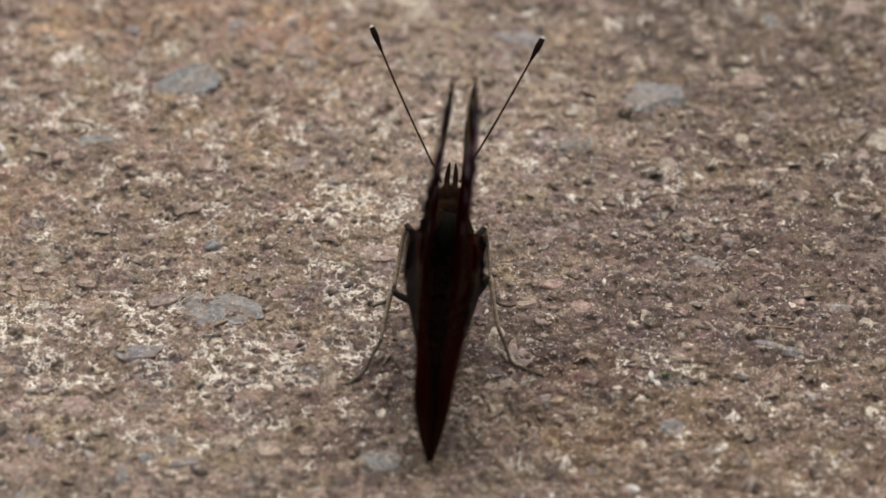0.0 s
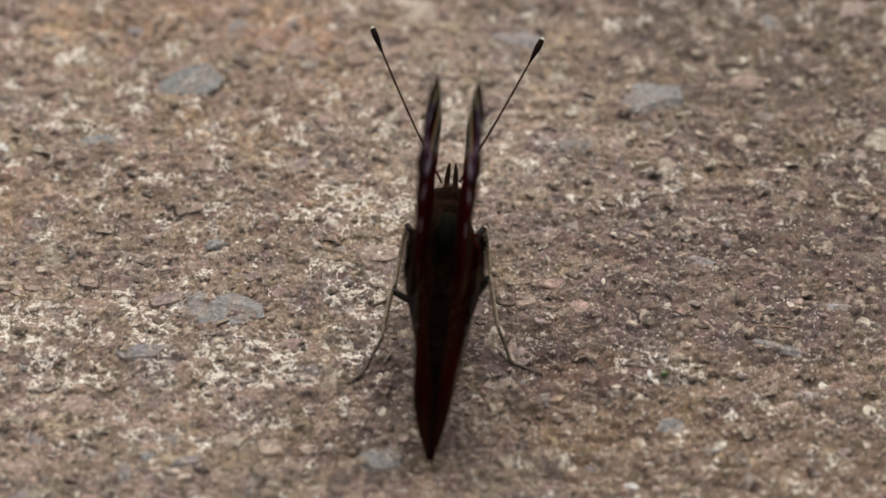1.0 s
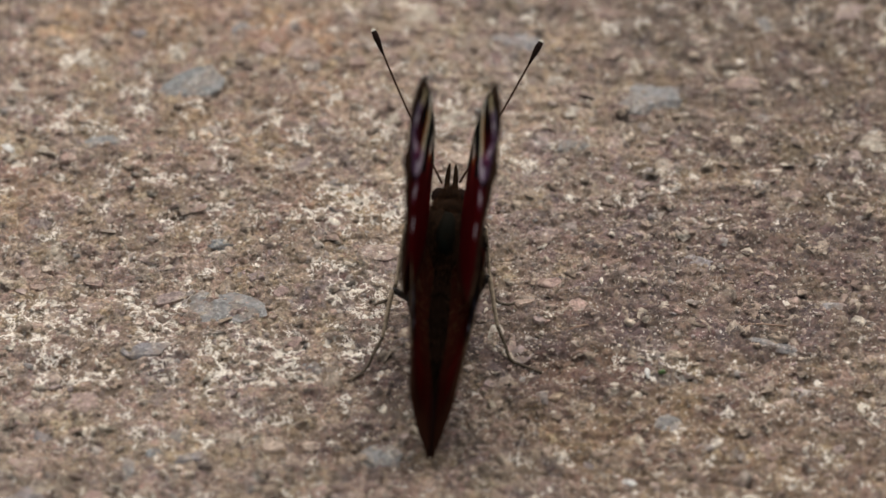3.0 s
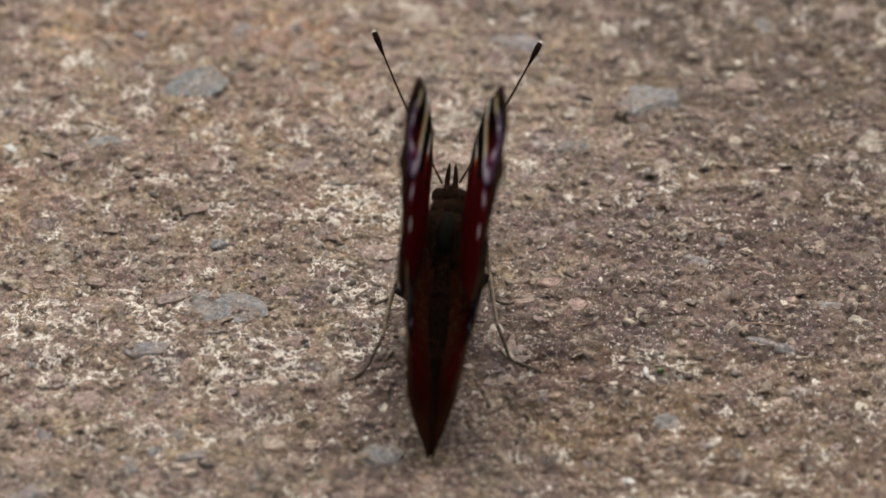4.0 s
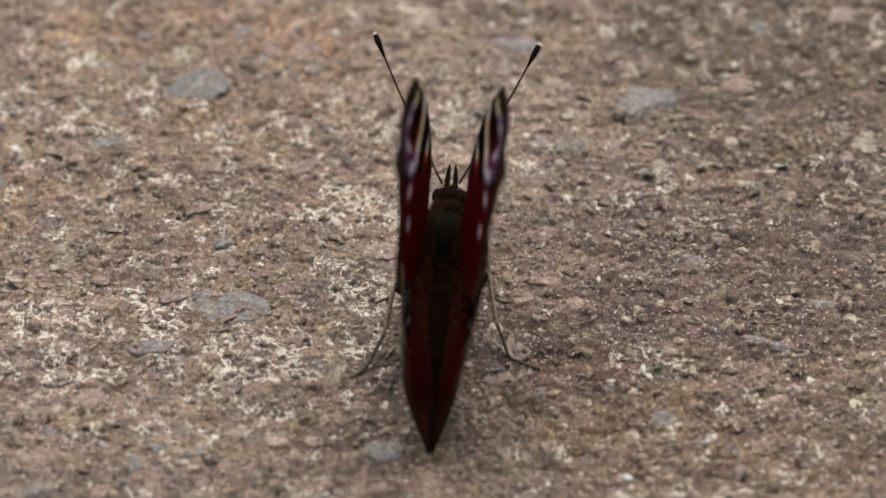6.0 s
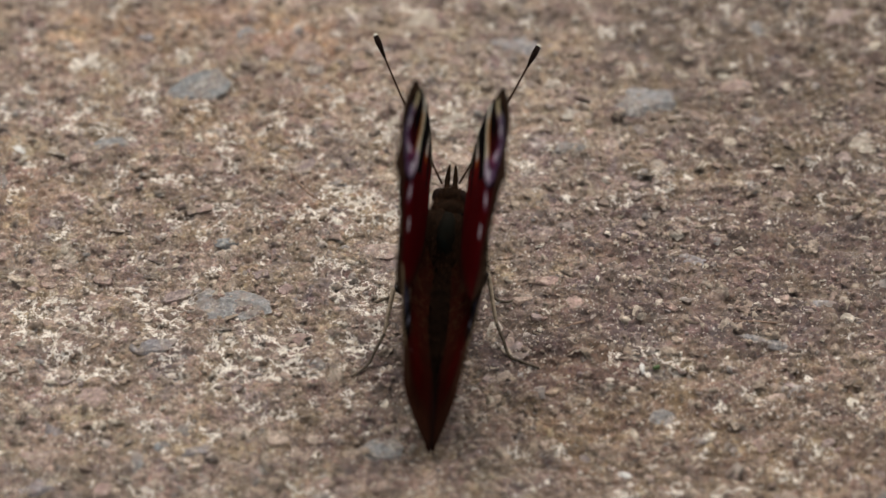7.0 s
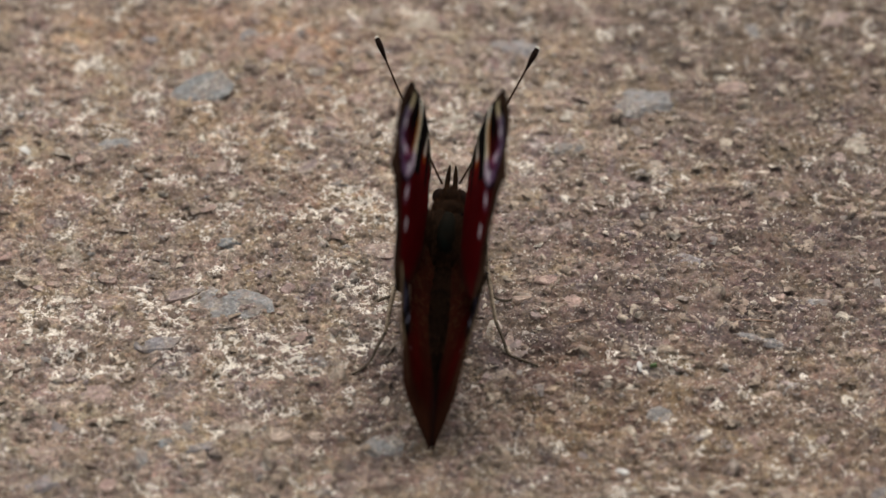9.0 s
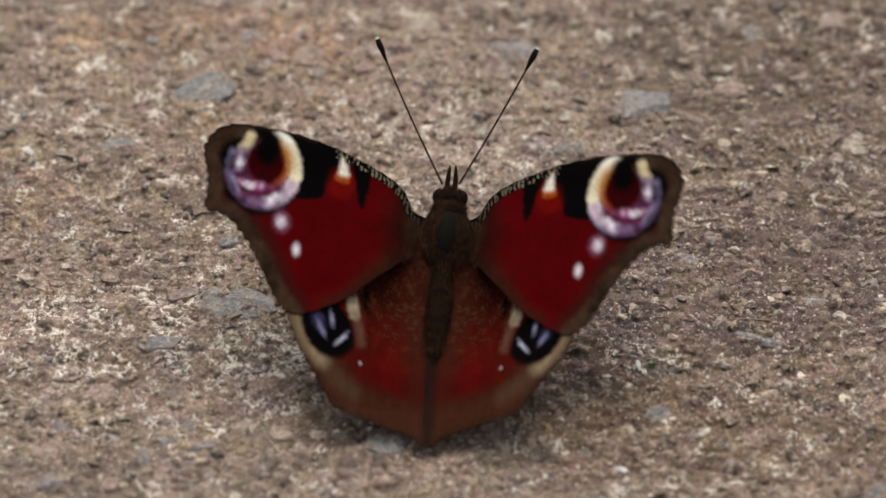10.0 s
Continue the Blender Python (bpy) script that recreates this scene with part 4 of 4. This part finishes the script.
ROSY_AT = [(-10.0, 25.4, 3.0, 1.9), (-28.5, 6.7, 3.9, 1.3), (-12.6, 3.0, 4.2, 0.7), (-27.5, 13.3, 2.1, 2.0), (-37.9, 5.1, 1.4, 2.0), (-7.5, -0.8, 3.9, 2.0), (11.4, 2.1, 3.2, 2.3), (15.0, -8.9, 2.8, 2.1),
           (7.5, -15.8, 1.3, 2.4), (8.7, -16.6, 2.3, 2.1), (9.2, 11.2, 3.4, 1.3), (34.6, 27.5, 3.3, 2.2), (38.5, -20.1, 2.0, 1.3), (-39.4, -24.1, 2.8, 2.4), (-44.3, -33.3, 3.2, 2.0),
           (-38.3, -9.6, 2.5, 1.8), (-16.0, 13.1, 3.3, 2.4), (-16.2, 33.5, 3.4, 2.8), (39.8, 8.8, 2.0, 2.2), (48.1, 39.6, 3.4, 2.4)]
PALE_AT = [(-18.4, 17.3, 1.7, 0.9), (25.0, 13.1, 1.7, 2.0), (-3.3, 39.6, 3.1, 3.4), (15.4, 22.7, 2.8, 1.8), (21.9, 31.0, 2.7, 1.5), (33.7, 17.1, 2.4, 1.6),
           (49.9, 16.9, 2.9, 2.0), (-45.7, -26.2, 2.6, 1.7), (1.1, 21.7, 3.3, 2.4), (13.5, 27.5, 2.9, 2.0), (-16.3, 27.1, 2.0, 1.3), (41.3, 27.5, 2.0, 1.3)]
lay_stones(SLATE_AT, SLATE, 1, 0.28)
lay_stones(ROSY_AT, ROSE, 2, 0.24)
lay_stones(PALE_AT, PALE, 3, 0.24)
WHITE_AT = [(-50.2, 16.4, 1.5, 1.0), (20.2, -34.8, 1.5, 0.8), (22.3, -19.8, 0.5, 0.9)]
lay_stones(WHITE_AT, WHITE, 4, 0.6)


def chip_mesh(seed):
    """A thin, broken, angular chip of stone, one across and one thick, to be scaled."""
    rng = np.random.default_rng(seed)
    sides = int(rng.integers(5, 9))
    turn = np.sort(rng.uniform(0, 2 * math.pi / sides, sides) * 0.8 + np.arange(sides) * 2 * math.pi / sides)
    far = rng.uniform(0.34, 0.56, sides)
    tilt = rng.normal(size=2) * 0.35
    bm = bmesh.new()
    rings = []
    for k, z in ((0.96, -1.0), (1.0, 0.15), (0.84, 0.5)):
        ring = []
        for a, r in zip(turn, far):
            x, y = math.cos(a) * r * (k + rng.normal() * 0.03), math.sin(a) * r * (k + rng.normal() * 0.03)
            ring.append(bm.verts.new((x, y, z + (tilt[0] * x + tilt[1] * y + rng.normal() * 0.06 if z > 0 else 0))))
        rings.append(ring)
    for r0, r1 in zip(rings, rings[1:]):
        for k in range(sides):
            bm.faces.new((r0[k], r0[(k + 1) % sides], r1[(k + 1) % sides], r1[k]))
    crown = bm.verts.new((rng.normal() * 0.06, rng.normal() * 0.06, 0.5 + rng.uniform(-0.10, 0.14)))
    for k in range(sides):
        bm.faces.new((rings[2][k], rings[2][(k + 1) % sides], crown))
    me = bpy.data.meshes.new("stone_chip")
    bm.to_mesh(me)
    bm.free()
    me.materials.append(FLAKE)
    return me


def lay_chips(count, seed):
    """Chips of stone lying flat or slightly tilted in the ground."""
    rng = np.random.default_rng(seed)
    shapes = [chip_mesh(seed * 50 + k) for k in range(24)]
    for k in range(count):
        x, y = rng.uniform(-52, 52), rng.uniform(-39, 42)
        w = 0.9 + 2.6 * rng.random() ** 2.2
        d, tall = w * rng.uniform(0.40, 0.85), rng.uniform(0.30, 0.60) * (0.6 + 0.16 * w)
        if math.hypot(x + 1.8, y + 33) < 4 or any(abs(x - a) < (p + w) * 0.5 and abs(y - b) < (q + d) * 0.5 for a, b, p, q in SLATE_AT + ROSY_AT + PALE_AT + WHITE_AT):
            continue
        px, py = np.meshgrid(np.linspace(-0.4, 0.4, 4) * w + x, np.linspace(-0.4, 0.4, 4) * d + y)
        z = float(ground_height(px * MM, py * MM).mean()) / MM
        ob = new("stone_chip", shapes[k % 24])
        ob.parent = ground
        ob.matrix_world = pose(x * MM, y * MM, (z + rng.uniform(-0.04, 0.10) - 0.2 * tall) * MM, rng.normal() * 7, rng.normal() * 7, rng.uniform(-40, 40)) @ Matrix.Diagonal((w * MM, d * MM, tall * MM, 1))


lay_chips(300, 6)


def scatter_grit(count, seed, mean, flat, label):
    """Loose angular grains too small to pick apart, half sunk in the ground."""
    rng = np.random.default_rng(seed)
    x, y = rng.uniform(-0.060, 0.060, count), rng.uniform(-0.044, 0.049, count)
    keep = np.hypot(x + 0.0018, y + 0.0322) > 0.0014
    x, y = x[keep], y[keep]
    count = len(x)
    z = ground_height(x, y)
    size = np.clip(mean * MM * np.exp(rng.normal(size=count) * 0.5), 0.5 * mean * MM, 2.6 * mean * MM)
    base = np.array([(1, 0, 0), (0, 1, 0), (-1, 0, 0), (0, -1, 0), (0.6, 0.6, 0.8), (-0.7, 0.5, 0.7), (-0.5, -0.6, 0.9), (0.6, -0.6, 0.6)], float)
    tris = np.array([(0, 1, 4), (1, 5, 4), (1, 2, 5), (2, 6, 5), (2, 3, 6), (3, 7, 6), (3, 0, 7), (0, 4, 7), (4, 5, 6), (4, 6, 7)])
    turn = rng.uniform(0, 2 * math.pi, count)
    c, s = np.cos(turn), np.sin(turn)
    p = base[None] * rng.uniform(0.6, 1.25, (count, 8, 3))
    p[:, :, 0] *= rng.uniform(0.9, 1.7, (count, 1))
    p[:, :, 2] *= rng.uniform(0.35, 1.0, (count, 1)) * flat
    p = p * size[:, None, None]
    tilt = rng.normal(size=(count, 2)) * 0.25
    px = c[:, None] * p[:, :, 0] - s[:, None] * p[:, :, 1]
    py = s[:, None] * p[:, :, 0] + c[:, None] * p[:, :, 1]
    pz = p[:, :, 2] + tilt[:, :1] * px + tilt[:, 1:] * py
    co = np.stack([px + x[:, None], py + y[:, None], pz + z[:, None] - 0.30 * flat * size[:, None] - 0.10 * size[:, None]], -1).reshape(-1, 3)
    f = (tris[None] + 8 * np.arange(count)[:, None, None]).reshape(-1, 3)
    me = bpy.data.meshes.new("grit")
    me.vertices.add(len(co))
    me.vertices.foreach_set("co", co.ravel())
    me.loops.add(f.size)
    me.loops.foreach_set("vertex_index", f.ravel())
    me.polygons.add(len(f))
    me.polygons.foreach_set("loop_start", np.arange(0, f.size, 3))
    me.update(calc_edges=True)
    me.materials.append(CHIP)
    ob = new("grit", me)
    ob.parent = ground
    return tagged(ob, label, kind="stuff")


scatter_grit(14000, 5, 0.18, 0.45, "loose angular grains of sand and grit")
scatter_grit(5000, 8, 0.42, 0.26, "thin flat shards of stone")


# ---- dry bits lying on the ground ----
def straw(name, label, places, thick, lift=0.15):
    """A thin dry stalk that follows the ground."""
    pts = curve_points([(x * MM, y * MM, float(ground_height(x * MM, y * MM)) + lift * MM) for x, y in places], 5)
    bm = bmesh.new()
    tube(bm, pts, [thick * MM * (0.55 + 0.45 * math.sin((k + 1) / (len(pts) + 1) * math.pi)) * (1 + 0.15 * math.sin(k * 2.3)) for k in range(len(pts))], 6)
    ob = part(name, bm, STRAW, None)
    return tagged(ob, label, "plant debris")


straw("straw", "short pinkish dry straw lying on gritty ground", [(14.0, -12.6), (15.5, -12.1), (17.6, -11.6)], 0.14)
straw("straw", "dull brown dry straw lying on gritty ground", [(32.6, -12.0), (35.2, -11.7), (38.0, -12.3)], 0.11)
straw("fibre", "pale curled plant fibre on gritty ground", [(9.0, -25.8), (10.6, -26.6), (11.4, -27.9), (12.4, -28.2), (13.3, -28.0)], 0.10)
straw("fibre", "short pale plant fibre on gritty ground", [(18.6, -27.6), (20.1, -28.9), (21.0, -28.5)], 0.09)
straw("twig", "thin dark root hair lying on gritty ground", [(-18.3, 13.1), (-16.9, 10.7), (-15.4, 8.4), (-13.6, 6.9)], 0.09)


def flake(name, x, y, w, d, turn, tip, material, label, category="stone"):
    """A thin broken flake lying tilted on the ground."""
    rng = np.random.default_rng(int(abs(x) * 10))
    bm = bmesh.new()
    ring = []
    for k in range(9):
        a = k / 9 * 2 * math.pi
        r = rng.uniform(0.75, 1.1)
        ring.append((math.cos(a) * r * w / 2 * MM, math.sin(a) * r * d / 2 * MM))
    low = [bm.verts.new((px, py, 0)) for px, py in ring]
    top = [bm.verts.new((px * 0.9, py * 0.86, (0.42 + rng.uniform(-0.08, 0.08)) * MM)) for px, py in ring]
    bm.faces.new(low[::-1])
    bm.faces.new(top)
    for k in range(9):
        bm.faces.new((low[k], low[(k + 1) % 9], top[(k + 1) % 9], top[k]))
    me = bpy.data.meshes.new(name)
    bm.to_mesh(me)
    bm.free()
    me.materials.append(material)
    ob = new(name, me)
    ob.matrix_world = pose(x * MM, y * MM, float(ground_height(x * MM, y * MM)) + 0.05 * MM, tip, 0, turn)
    return tagged(ob, label, category)


# the lens is focused on this flake
cam.data.dof.focus_object = flake("stone_flake", -30.1, -7.8, 4.6, 1.9, 26, 10, ROSE, "thin grey-pink stone flake lying tilted on the ground")
flake("leaf_fragment", 23.9, -19.6, 0.9, 0.4, 10, 4, LEAF, "tiny green leaf fragment lying on gritty ground", "plant debris")
flake("stone_flake", -39.0, -5.5, 2.6, 1.4, -15, 8, ROSE, "small dull stone flake lying on the ground")

motions()
